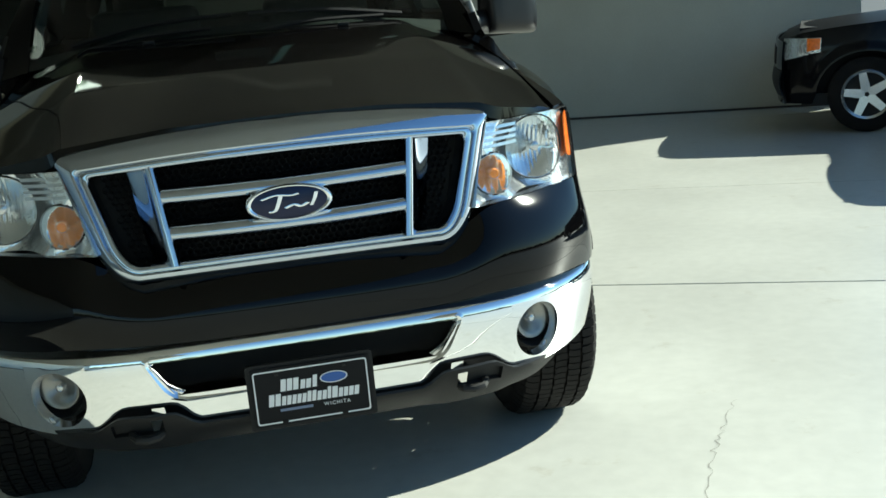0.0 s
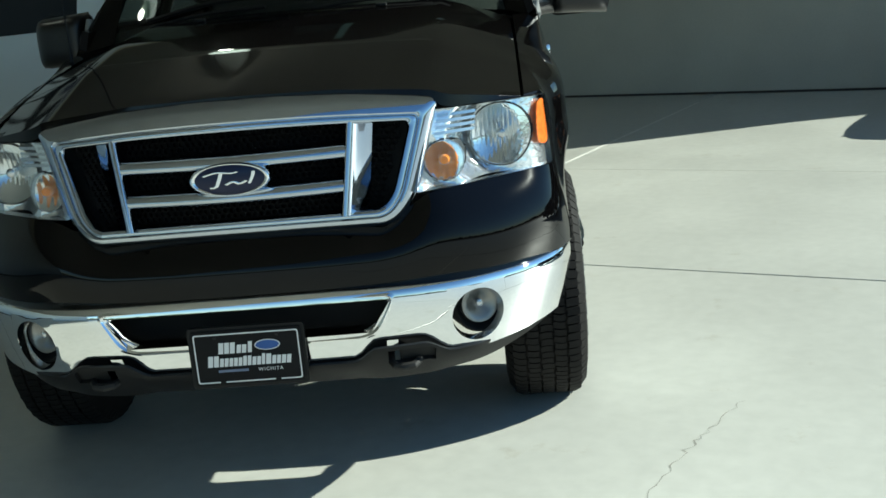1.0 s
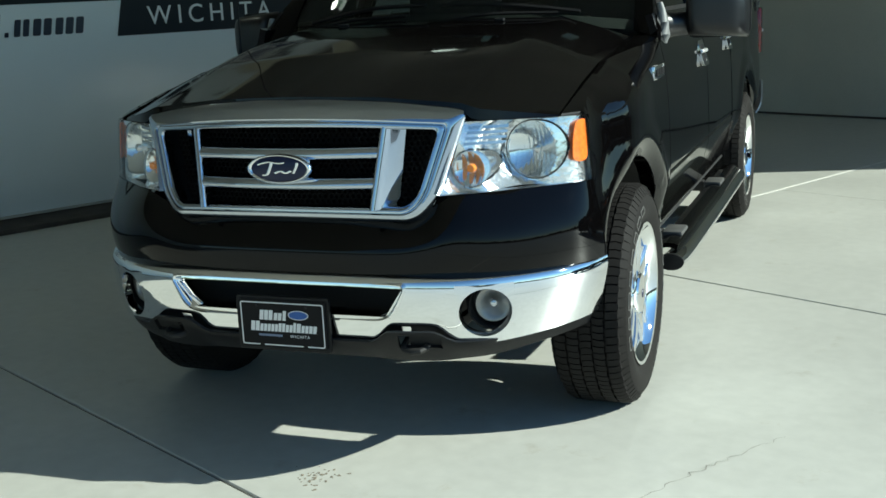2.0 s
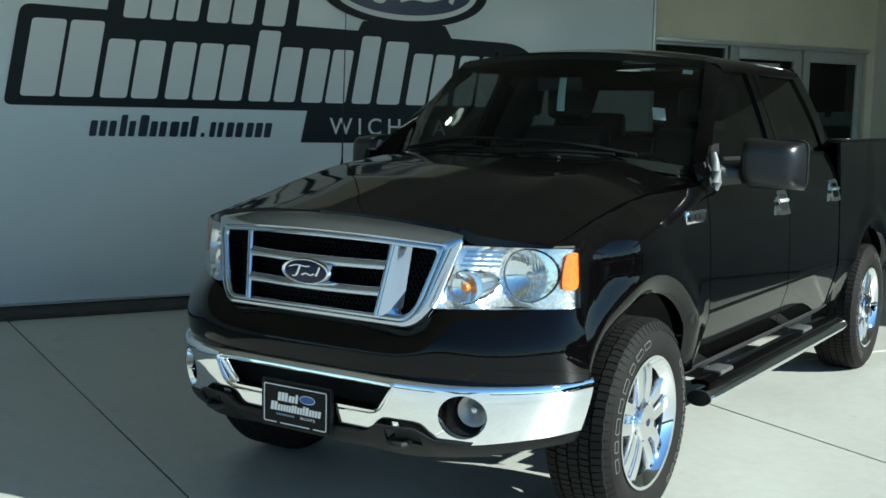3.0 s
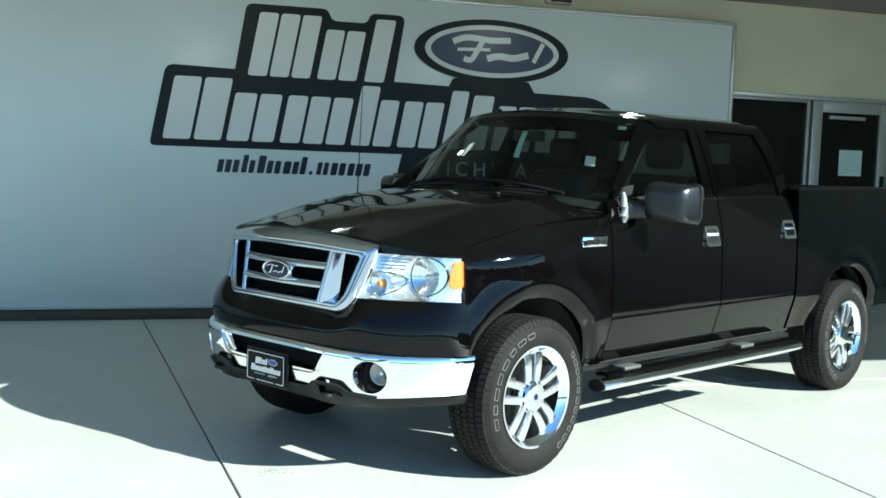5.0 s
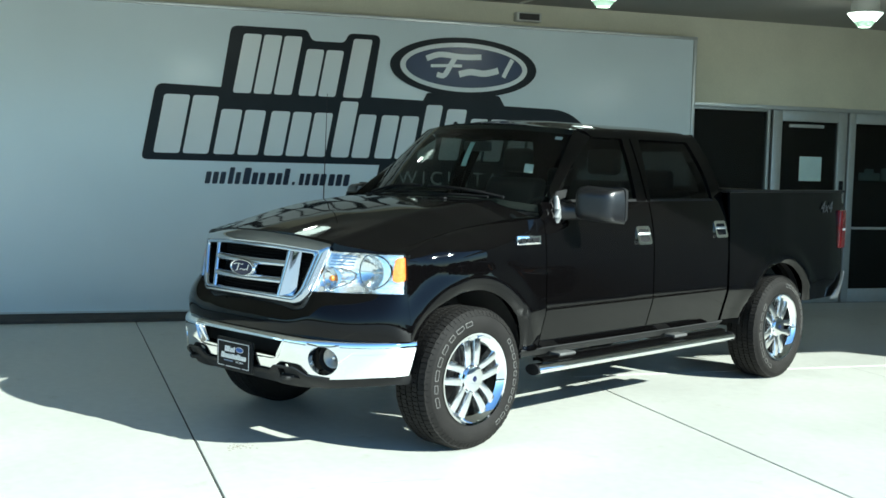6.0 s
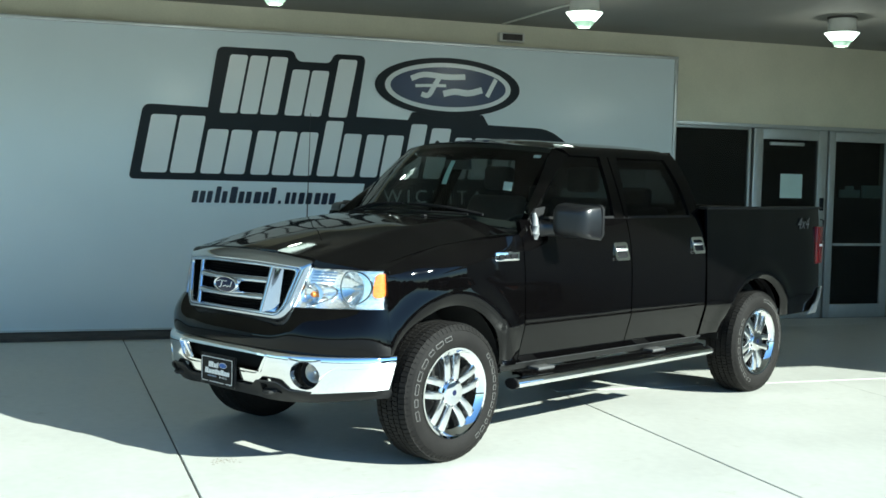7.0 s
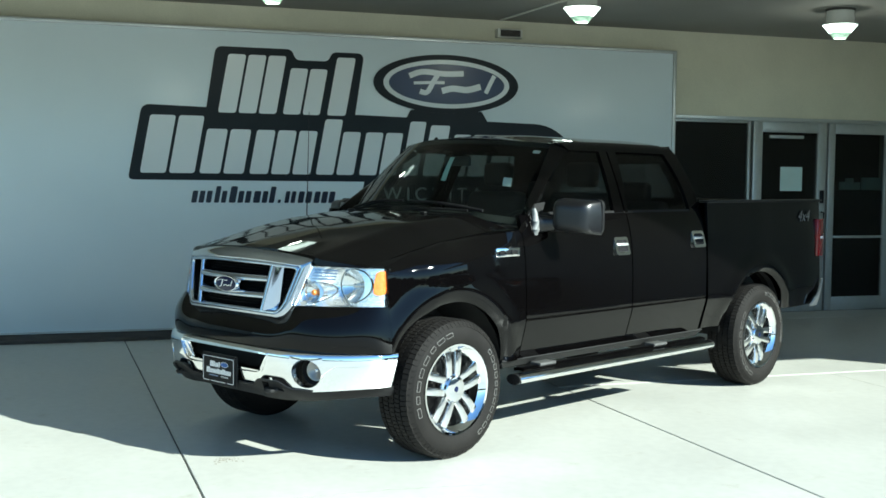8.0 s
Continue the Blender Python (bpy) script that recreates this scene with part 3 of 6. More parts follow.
def arch_low(y, low):
    for yc in (0.0, WB):
        if abs(y - yc) < ARCH_R:
            return max(low, ARCH_Z + math.sqrt(ARCH_R ** 2 - (y - yc) ** 2))
    return low


END_X = [(0.60, 0.930), (0.668, 0.927), (0.80, 0.917), (0.908, 0.9035), (1.085, 0.892), (1.108, 0.884), (1.125, 0.872)]
FENDER_TOP = [(-0.6, 1.098), (-0.48, 1.126), (-0.25, 1.192), (0.0, 1.242), (0.3, 1.275), (0.6, 1.299)]


def fender_point(y, z, over=0.0):
    """over runs from 0 to 1 across the fender's top, towards the hood."""
    top = interp(y, FENDER_TOP)
    x = side_x(y, min(z, 1.0))
    s = min(1, max(0, (z - 0.98) / (top - 0.98)))
    near = x - (x - 0.822) * s ** 5 - 0.012 * s * s * (1 - s)
    end = interp(z, END_X) + flare(y, z)
    f = 1 - smooth(-0.484, -0.14, y)
    near = near * (1 - f) + end * f
    w = smooth(0.0, 0.56, y)
    out = near * (1 - w) + side_x(y, z) * w
    return Vector((out + (0.822 - out) * over, y - 0.075 * over * f * f, z + 0.010 * math.sin(1.57 * over) * w))


def arch_columns(a, b, yc):
    ys = set(linspace(a, b, 26))
    for k in range(41):
        q = yc + ARCH_R * math.cos(math.pi * k / 40) * 0.9995
        if a < q < b:
            ys.add(q)
    return sorted(ys)


# hood
FRONT_PLAN = [(0.0, -0.808), (0.2, -0.796), (0.40, -0.762), (0.52, -0.735), (0.58, -0.732), (0.62, -0.716), (0.70, -0.652), (0.812, -0.555)]
FRONT_Z = [(0.0, 1.213), (0.28, 1.206), (0.45, 1.190), (0.56, 1.178), (0.60, 1.162), (0.70, 1.143), (0.812, 1.121)]
HOOD_MID = [(-0.87, 1.190), (-0.80, 1.211), (-0.75, 1.222), (-0.6, 1.253), (-0.3, 1.314), (0.0, 1.361), (0.3, 1.395), (0.6, 1.42)]
HOOD_EDGE = [(-0.87, 1.04), (-0.55, 1.122), (-0.25, 1.194), (0.0, 1.243), (0.3, 1.277), (0.62, 1.301)]


def hood_z(x, y):
    s = abs(x) / 0.812
    f = 0.34 * s * s if s < 0.68 else 0.157 + 0.843 * ((s - 0.68) / 0.32) ** 1.12
    mid, edge = interp(y, HOOD_MID), interp(y, HOOD_EDGE)
    return mid - (mid - edge) * f


def hood_fn(x, v):
    y0, y1 = interp(abs(x), FRONT_PLAN), 0.42 + 0.20 * (x / 0.81) ** 2
    y = y0 + (y1 - y0) * max(v, 0)
    z = hood_z(x, y) + (interp(abs(x), FRONT_Z) - hood_z(x, y0)) * (1 - smooth(0.0, 0.60, v))
    if v < 0:                                 # the front edge turns down on to the lamps and the grille
        low = 1.172 - 0.014 * smooth(0.45, 0.54, abs(x)) if abs(x) < 0.54 else 1.158 - 0.032 * smooth(0.54, 0.60, abs(x)) - 0.008 * (abs(x) - 0.6) / 0.2
        z = z + (min(low, z) - z) * (-v)
        y -= 0.004 * (-v)
    return Vector((x, y, z))


hood = part("hood", grid(hood_fn, linspace(-0.812, 0.812, 65), [-1, -0.6, -0.25] + linspace(0, 1, 33), thick=0.018), PAINT, truck, "glossy black hood", 50)
part("washer_nozzle", box((-0.36, 0.33, hood_z(0.34, 0.35)), (-0.32, 0.36, hood_z(0.34, 0.35) + 0.012), 0.004), PLASTIC, hood)
part("washer_nozzle", box((0.32, 0.33, hood_z(0.34, 0.35)), (0.36, 0.36, hood_z(0.34, 0.35) + 0.012), 0.004), PLASTIC, hood)

# fenders
for s, side in SIDES:
    cols = arch_columns(-0.484, 0.614, 0.0)

    def fn(y, v, s=s):
        lo = arch_low(y, 0.50 if y > 0 else 0.66)
        p = fender_point(y, lo + (interp(y, FENDER_TOP) - lo) * min(v, 1), max(0, v - 1))
        return Vector((s * p.x, p.y, p.z))
    fender = part("fender", grid(fn, cols, [0, 0.04, 0.08, 0.12] + linspace(0.17, 1, 22) + [1.04, 1.12, 1.3, 1.6, 2.0], thick=0.008), PAINT, truck, "glossy black front fender", 40)
    bm = box((s * 0.925, 0.352, 1.145), (s * 0.950, 0.568, 1.201), 0.006)
    badge = part("badge", bm, CHROME, fender, "chrome name badge")
    for k, (a, b) in enumerate(((0.38, 0.425), (0.435, 0.475), (0.485, 0.545))):
        part("badge_bar", box((s * 0.9500, a, 1.160), (s * 0.9535, b, 1.186), 0.002), PLATE, badge)
    # wheel well
    for yc, part_name in ((0.0, "wheel_liner"), (WB, "wheel_liner")):
        part(part_name, grid(lambda a, w, s=s, yc=yc: Vector((s * w, yc + 0.495 * math.cos(a), ARCH_Z + 0.495 * math.sin(a))), linspace(0.05, math.pi - 0.05, 25), (0.50, 0.70, 0.885), thick=0.006), PLASTIC, truck, "black wheel well liner")

# lower front valance in body colour, under the lamps and grille
VAL = [(0.0, -0.915), (0.25, -0.91), (0.45, -0.885), (0.6, -0.842), (0.72, -0.770), (0.82, -0.674), (0.888, -0.576), (0.923, -0.476)]
VAL_C = curve_through(VAL, 40)


def plan_point(table, u):
    """A place along a plan line for u from -1 to 1."""
    k = abs(u) * (len(table) - 1)
    i = min(int(k), len(table) - 2)
    f = k - i
    x = table[i][0] * (1 - f) + table[i + 1][0] * f
    y = table[i][1] * (1 - f) + table[i + 1][1] * f
    return (x if u >= 0 else -x), y


# plan of the headlamps, which the panel's top edge follows
LAMP_C = curve_through([(0.500, -0.828), (0.6, -0.771), (0.7, -0.696), (0.8, -0.612), (0.855, -0.560), (0.886, -0.520), (0.901, -0.474)], 40)


def lamp_fn(u, v, back=0.0):
    u2 = u + (1 - u) * 0.115 * v
    x, y = plan_point(LAMP_C, u2)
    z = 0.908 + (1.124 - 0.010 * u - 0.908) * v
    y += (0.16 * (z - 1.0) + 0.018 * v * v) * (1 - 0.85 * u)
    x -= 0.012 * v * u
    return Vector((x - back * 0.45, y + back * 0.9, z))


VAL_U0 = next(k for k, p in enumerate(VAL_C) if p[0] > 0.5) / (len(VAL_C) - 1)


def valance_fn(u, v):
    x, y = plan_point(VAL_C, abs(u))
    side = smooth(0.36, 0.60, x)
    z = 0.655 + (0.845 + 0.062 * side - 0.655) * v
    mid = Vector((x, y + 0.10 * (z - 0.70) + 0.052 * smooth(0.45, 1.0, v) - 0.008 * math.sin(math.pi * v), z))
    top = lamp_fn(min(1, max(0, (abs(u) - VAL_U0) / (1 - VAL_U0))), 0.0)
    roll = v ** 2.4
    belly = 0.016 * math.sin(math.pi * v) * (1 - smooth(0.86, 1, abs(u)))
    low = Vector((x, y, z))
    out = Vector((low.x + (top.x - low.x) * roll + belly * 0.6, low.y + (top.y - low.y) * roll - belly, z))
    f = smooth(0.80, 1.0, abs(u))
    out.x += (interp(z, END_X) + flare(-0.48, z) - (0.923 + (0.900 - 0.923) * roll)) * f
    p = mid.lerp(out, side)
    return Vector((math.copysign(p.x, u), p.y, p.z))


part("front_valance", grid(valance_fn, linspace(-1, 1, 81), linspace(0, 1, 13), thick=0.006), PAINT, truck, "glossy black panel between bumper and grille", 50)

# chrome bumper with an air slot and two round lamp holes
BUM_C = curve_through([(0.0, -0.940), (0.3, -0.935), (0.45, -0.92), (0.6, -0.874), (0.72, -0.797), (0.82, -0.696), (0.892, -0.572), (0.928, -0.43)], 60)
BUM_PROF = [(0.0, -0.016), (0.25, -0.004), (0.5, 0.0045), (0.66, 0.0085), (0.74, 0.0095), (0.80, 0.0095), (0.86, 0.0085), (0.90, 0.0068), (0.93, 0.0045), (0.96, 0.0005), (0.975, -0.004), (0.99, -0.014), (1.0, -0.035)]


def bumper_fn(u, v):
    x, y = plan_point(BUM_C, u)
    lo = 0.447 + 0.018 * smooth(0.60, 0.92, abs(x))
    hi = 0.672 - 0.012 * smooth(0.2, 0.9, abs(x))
    out = interp(v, BUM_PROF)
    x, y = plan_point(BUM_C, u * (1 - 0.035 * (1 - v) * smooth(0.82, 1.0, abs(u))))
    w = smooth(0.6, 0.94, abs(x))
    arch = 0.037 * (smooth(0.30, 0.37, abs(x)) - smooth(0.49, 0.56, abs(x))) * max(0, 1 - v / 0.4)
    return Vector((x + math.copysign(w, x) * out, y - out * (1 - 0.5 * w), lo + (hi - lo) * v + arch))


def u_at(x):
    us = linspace(0, 1, 400)
    xs = [plan_point(BUM_C, u)[0] for u in us]
    return float(np.interp(x, xs, us))


FOG_U0, FOG_U1, FOG_UC, FOG_V0, FOG_V1 = u_at(0.562), u_at(0.722), u_at(0.642), 0.085, 0.885
SLOT_V0, SLOT_V1 = 0.425, 0.845


def slot_half(v):
    return 0.345 + 0.062 * (v - SLOT_V0) / (SLOT_V1 - SLOT_V0)


U_SLOT = u_at(0.376)


def slot_warp(u, v):
    """Draws the columns of the bumper on to the slanting ends of its slot."""
    a = abs(u)
    target = u_at(slot_half(min(SLOT_V1, max(SLOT_V0, v))))
    if a <= U_SLOT:
        a = a * target / U_SLOT
    elif a < FOG_U0:
        a = target + (a - U_SLOT) * (FOG_U0 - target) / (FOG_U0 - U_SLOT)
    return math.copysign(a, u)


us = sorted({U_SLOT, -U_SLOT} | {round(q, 5) for q in linspace(-1, 1, 97)} | {FOG_U0, FOG_U1, -FOG_U0, -FOG_U1})
vs = sorted({0, 0.04, FOG_V0, 0.14, 0.2, 0.3, SLOT_V0, 0.5, 0.58, 0.66, 0.74, 0.80, SLOT_V1, FOG_V1, 0.91, 0.93, 0.945, 0.96, 0.975, 0.99, 1.0})


def bumper_skip(u, v):
    if FOG_U0 < abs(u) < FOG_U1 and FOG_V0 < v < FOG_V1:
        return True
    return SLOT_V0 < v < SLOT_V1 and abs(u) < U_SLOT


bm = grid(lambda u, v: bumper_fn(slot_warp(u, v), v), us, vs, bumper_skip)
for s in (1, -1):
    loops = []
    angles = [2 * math.pi * k / 48 for k in range(48)]
    for f in (0.0, 0.5, 1.0):
        loop = []
        for a in angles:
            ca, sa = math.cos(a), math.sin(a)
            hu, hv = (FOG_U1 - FOG_U0) / 2, (FOG_V1 - FOG_V0) / 2
            mu, mv = (FOG_U0 + FOG_U1) / 2, (FOG_V0 + FOG_V1) / 2
            k = 1 / max(abs(ca), abs(sa))
            sq = (mu + hu * ca * k, mv + hv * sa * k)
            ci = (mu + hu * 0.90 * ca, mv - 0.02 + hv * 0.90 * sa)
            u, v = (sq[i] * (1 - f) + ci[i] * f for i in (0, 1))
            loop.append(bm.verts.new(bumper_fn(s * u, v)))
        loops.append(loop)
    inner = loops[-1]
    mid = sum((v.co for v in inner), Vector()) / len(inner)
    back = Vector((-0.35 * s, 0.94, 0)) * 0.03
    loops.append([bm.verts.new(v.co + back + (mid - v.co) * 0.10) for v in inner])
    for i in range(3):
        for k in range(48):
            q = (k + 1) % 48
            bm.faces.new((loops[i][k], loops[i][q], loops[i + 1][q], loops[i + 1][k]))
# the slot's lip turns inwards
edges = [e for e in bm.edges if len(e.link_faces) == 1 and all(abs(v.co.x) < 0.43 and 0.52 < v.co.z < 0.652 and v.co.y < -0.9 for v in e.verts)]
new_geo = bmesh.ops.extrude_edge_only(bm, edges=edges)
for v in [g for g in new_geo["geom"] if isinstance(g, bmesh.types.BMVert)]:
    v.co.y += 0.045
    v.co.z += 0.012 if v.co.z < 0.58 else -0.004
bumper = part("front_bumper", bm, CHROME, truck, "chrome front bumper with an air slot", 30)
SO = rounded([(-0.366, 0.522), (0.366, 0.522), (0.428, 0.652), (-0.428, 0.652)], [0.05, 0.05, 0.03, 0.03], 6)
SI = rounded([(-0.330, 0.546), (0.330, 0.546), (0.396, 0.630), (-0.396, 0.630)], [0.04, 0.04, 0.025, 0.025], 6)


def slot_at(a, b, d):
    return bumper_fn(math.copysign(u_at(abs(a)), a), (b - 0.447) / 0.222) + Vector((0, d, 0))


bm = bmesh.new()
loops = [[bm.verts.new(slot_at(o[0] * (1 - f) + i[0] * f, o[1] * (1 - f) + i[1] * f, d)) for o, i in zip(SO, SI)] for f, d in ((0, 0.004), (0, -0.004), (0.25, -0.006), (0.6, 0.004), (1.0, 0.030), (1.0, 0.06))]
for i in range(len(loops) - 1):
    for k in range(len(SO)):
        q = (k + 1) % len(SO)
        bm.faces.new((loops[i][k], loops[i][q], loops[i + 1][q], loops[i + 1][k]))
part("slot_bezel", bm, CHROME, bumper, "bevelled chrome slot edge", 50)
# black-coloured box stands for the unlit depth behind the slot
part("slot_back", box((-0.50, -0.78, 0.47), (0.50, -0.76, 0.69)), DARK, bumper, "black box for the shade behind the slot")
for s in (1, -1):
    fx, fy, fz = 0.650, -0.784, 0.560
    turn = pose(s * fx, fy, fz, 0, 0, s * 22)
    lampob = part("fog_lamp", lathe([(0.06, 0.0), (0.06, 0.085), (0.0, 0.085), (-0.012, 0.078), (0.03, 0.068), (0.034, 0.060), (0.034, 0.0)], 40, axis="y"), DARK, bumper, "round fog lamp in a black cup", at=turn)
    part("reflector", lathe([(0.033, 0.0), (0.022, 0.022), (0.008, 0.040), (0.002, 0.052), (0.002, 0.057), (0.036, 0.057)], 36, axis="y"), FOGREF, lampob)
    part("bulb", lathe([(0.03, 0.0), (0.03, 0.008), (0.005, 0.010), (0.0, 0.0)], 16, axis="y"), SILVER, lampob)
    part("lens", lathe([(-0.010, 0.0), (-0.008, 0.025), (-0.003, 0.046), (0.001, 0.056)], 36, axis="y"), LENS, lampob, "clear lens")

# black lower deflector with tow hooks
LOW_C = curve_through([(0.0, -0.935), (0.3, -0.93), (0.45, -0.915), (0.6, -0.863), (0.72, -0.780), (0.82, -0.676), (0.886, -0.557), (0.924, -0.425)], 60)


def low_fn(u, v):
    x, y = plan_point(LOW_C, u * (0.992 - 0.02 * (1 - v)))
    a = abs(x)
    hump = 0.040 * (smooth(0.29, 0.36, a) - smooth(0.49, 0.57, a))
    top = 0.460 + hump + 0.003 * smooth(0.61, 0.92, a)
    lo = 0.388 + 0.016 * smooth(0.5, 0.9, a)
    z = lo + (top - lo) * v
    inset = smooth(0.60, 0.90, a)
    return Vector((x - math.copysign(0.046 * inset, x), y - 0.012 + 0.030 * inset - 0.016 * hump / 0.04 + 0.07 * (1 - v) ** 1.5, z))


bm = grid(low_fn, linspace(-1, 1, 121), linspace(0, 1, 11), lambda u, v: 0.365 < abs(plan_point(LOW_C, u * 0.945)[0]) < 0.490 and 0.50 < v < 0.90, thick=0.012)
deflector = part("lower_deflector", bm, PLASTIC, truck, "black plastic deflector under the bumper", 50)
for s in (1, -1):
    # added dark sheet paints the shaded hollow behind the hook hole
    part("hook_recess", grid(lambda u, v: low_fn(s * u, v) + Vector((0, 0.016, 0)), linspace(0.36, 0.60, 12), linspace(0.40, 0.97, 5)), DARK, deflector, "dark sheet for the shade behind the hook")
    part("tow_hook", tube([(s * 0.385, -0.70, 0.455), (s * 0.385, -0.86, 0.452), (s * 0.392, -0.915, 0.444), (s * 0.405, -0.938, 0.440), (s * 0.43, -0.946, 0.438), (s * 0.455, -0.938, 0.440), (s * 0.468, -0.915, 0.444), (s * 0.475, -0.86, 0.452), (s * 0.475, -0.70, 0.455)], 0.011, 8), CHASSIS, truck, "black tow hook")
    part("hook_bracket", box((s * 0.36, -0.70, 0.43), (s * 0.50, -0.50, 0.50), 0.01), CHASSIS, truck)

# dealer plate on the bumper
plate = part("front_plate", prism(rounded([(-0.158, 0.428), (0.152, 0.428), (0.152, 0.585), (-0.158, 0.585)], 0.010), 0.006, lambda a, b, d: Vector((a, -0.962 + d, b))), PLATE, truck, "black dealer plate with white print")
part("plate_holder", prism(rounded([(-0.168, 0.418), (0.162, 0.418), (0.162, 0.595), (-0.168, 0.595)], 0.012), 0.012, lambda a, b, d: Vector((a, -0.956 + d, b))), PLASTIC, truck, "black plate holder")
outer, inner = [(-0.151, 0.435), (0.145, 0.435), (0.145, 0.578), (-0.151, 0.578)], [(-0.1475, 0.4385), (0.1415, 0.4385), (0.1415, 0.5745), (-0.1475, 0.5745)]
part("border", ring(rounded(outer, 0.008), rounded(inner, 0.006), 0.001, lambda a, b, d: Vector((a, -0.9632 + d, b))), INK, plate, "white border line")


def on_plate(a0, a1, b0, b1, mat, lean=0.0, lift=0.0014):
    part("print_bar", prism([(a0, b0), (a0 + lean, b1), (a1 + lean, b1), (a1, b0)], 0.001, lambda a, b, d: Vector((a, -0.962 - lift + d, b))), mat, plate)


for base, words in ((0.5195, ((-0.084, -0.038, 3, 0.032), (-0.033, -0.006, 2, 0.024), (-0.001, 0.010, 1, 0.032))),
                    (0.482, ((-0.118, -0.088, 2, 0.032), (-0.085, -0.061, 2, 0.024), (-0.058, -0.022, 3, 0.024), (-0.019, 0.004, 2, 0.028), (0.007, 0.031, 2, 0.024), (0.034, 0.043, 1, 0.032), (0.046, 0.060, 1, 0.030), (0.063, 0.087, 2, 0.024), (0.090, 0.116, 2, 0.024)))):
    for a0, a1, n, h in words:
        w = (a1 - a0 - 0.0028 * (n - 1)) / n
        for k in range(n):
            on_plate(a0 + k * (w + 0.0028), a0 + k * (w + 0.0028) + w, base, base + h, INK, 0.004)
part("oval_ring", prism(ellipse(0.056, 0.539, 0.036, 0.0155, 32), 0.001, lambda a, b, d: Vector((a, -0.9634 + d, b))), INK, plate)
part("oval", prism(ellipse(0.056, 0.539, 0.033, 0.013, 32), 0.001, lambda a, b, d: Vector((a, -0.9642 + d, b))), BLUEINK, plate, "small blue oval")
on_plate(-0.09, -0.005, 0.4655, 0.4725, GREYINK)
letters("WICHITA", 0.014, INK, plate, "letter", Matrix.Translation((0.058, -0.9634, 0.468)) @ Euler((radians(90), 0, 0)).to_matrix().to_4x4(), 0.0004, 0, 1.25)
for a in (-0.088, 0.068):                      # gaps in the border line
    on_plate(a, a + 0.016, 0.4335, 0.4400, PLATE, lift=0.0022)
for a in (-0.09, 0.085):
    part("bolt", lathe([(-0.967, 0.0), (-0.966, 0.004), (-0.962, 0.005)], 10, axis="y", centre=(a, 0, 0.567)), CHASSIS, plate)


# grille
def grille_at(a, b, d):
    return Vector((a, -0.895 + 0.35 * a * a + 0.17 * (b - 1.0) + d, b))


G_OUT = [(-0.440, 0.826), (0.440, 0.826), (0.500, 0.895), (0.575, 1.150), (0.28, 1.180), (0.0, 1.188), (-0.28, 1.180), (-0.575, 1.150), (-0.500, 0.895)]
G_IN = [(-0.405, 0.875), (0.405, 0.875), (0.436, 0.914), (0.492, 1.102), (0.25, 1.117), (0.0, 1.121), (-0.25, 1.117), (-0.492, 1.102), (-0.436, 0.914)]
RO, RI = [0.05, 0.05, 0.05, 0.02, 0.2, 0.2, 0.2, 0.02, 0.05], [0.04, 0.04, 0.03, 0.025, 0.2, 0.2, 0.2, 0.025, 0.03]
go, gi = rounded(G_OUT, RO, 7), rounded(G_IN, RI, 7)
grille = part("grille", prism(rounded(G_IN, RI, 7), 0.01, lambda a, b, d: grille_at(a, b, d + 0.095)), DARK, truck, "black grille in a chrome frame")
bm = bmesh.new()
STEPS = [(0.0, 0.045), (0.0, 0.016), (0.05, 0.008), (0.14, 0.0), (0.26, -0.007), (0.40, -0.0115), (0.52, -0.0125), (0.585, -0.010), (0.61, -0.003), (0.65, -0.003), (0.68, -0.009), (0.78, -0.0105), (0.90, -0.008), (0.97, -0.001), (1.0, 0.010), (1.0, 0.086)]
loops = []
for f, d in STEPS:
    loops.append([])
    for o, i in zip(go, gi):
        top = smooth(1.10, 1.15, o[1]) if f < 0.52 else 0.0        # the face of the top edge stands steeper
        loops[-1].append(bm.verts.new(grille_at(o[0] * (1 - f) + i[0] * f, o[1] * (1 - f) + i[1] * f, d * (1 - top) + top * (-0.0125 + 0.0135 * max(0, 1 - f / 0.52) ** 1.6))))
crown = []                                    # the broad top of the surround slopes back to the hood
for o in go:
    rise = smooth(1.10, 1.15, o[1])
    q = grille_at(o[0] * (1 - 0.018 * rise), o[1], 0.022 + 0.048 * rise)
    crown.append(bm.verts.new((q.x, q.y, q.z + 0.0245 * rise)))
loops[0] = crown
for i in range(len(loops) - 1):
    for k in range(len(go)):
        q = (k + 1) % len(go)
        bm.faces.new((loops[i][k], loops[i][q], loops[i + 1][q], loops[i + 1][k]))
part("grille_frame", bm, GRILLECHROME, grille, "chrome grille surround", 40)


ROUND = ((-1.0, 0.056), (-1.0, 0.010), (-0.88, 0.002), (-0.6, -0.004), (-0.25, -0.0065), (0.25, -0.005), (0.6, 0.0), (0.88, 0.007), (1.0, 0.015), (1.0, 0.056))
RIDGE = ((-1.0, 0.056), (-1.0, 0.008), (-0.94, 0.0), (-0.82, -0.0065), (-0.66, -0.009), (-0.46, -0.0085), (-0.32, -0.005), (-0.20, 0.001), (0.05, 0.010), (0.40, 0.021), (0.75, 0.031), (1.0, 0.038), (1.0, 0.056))


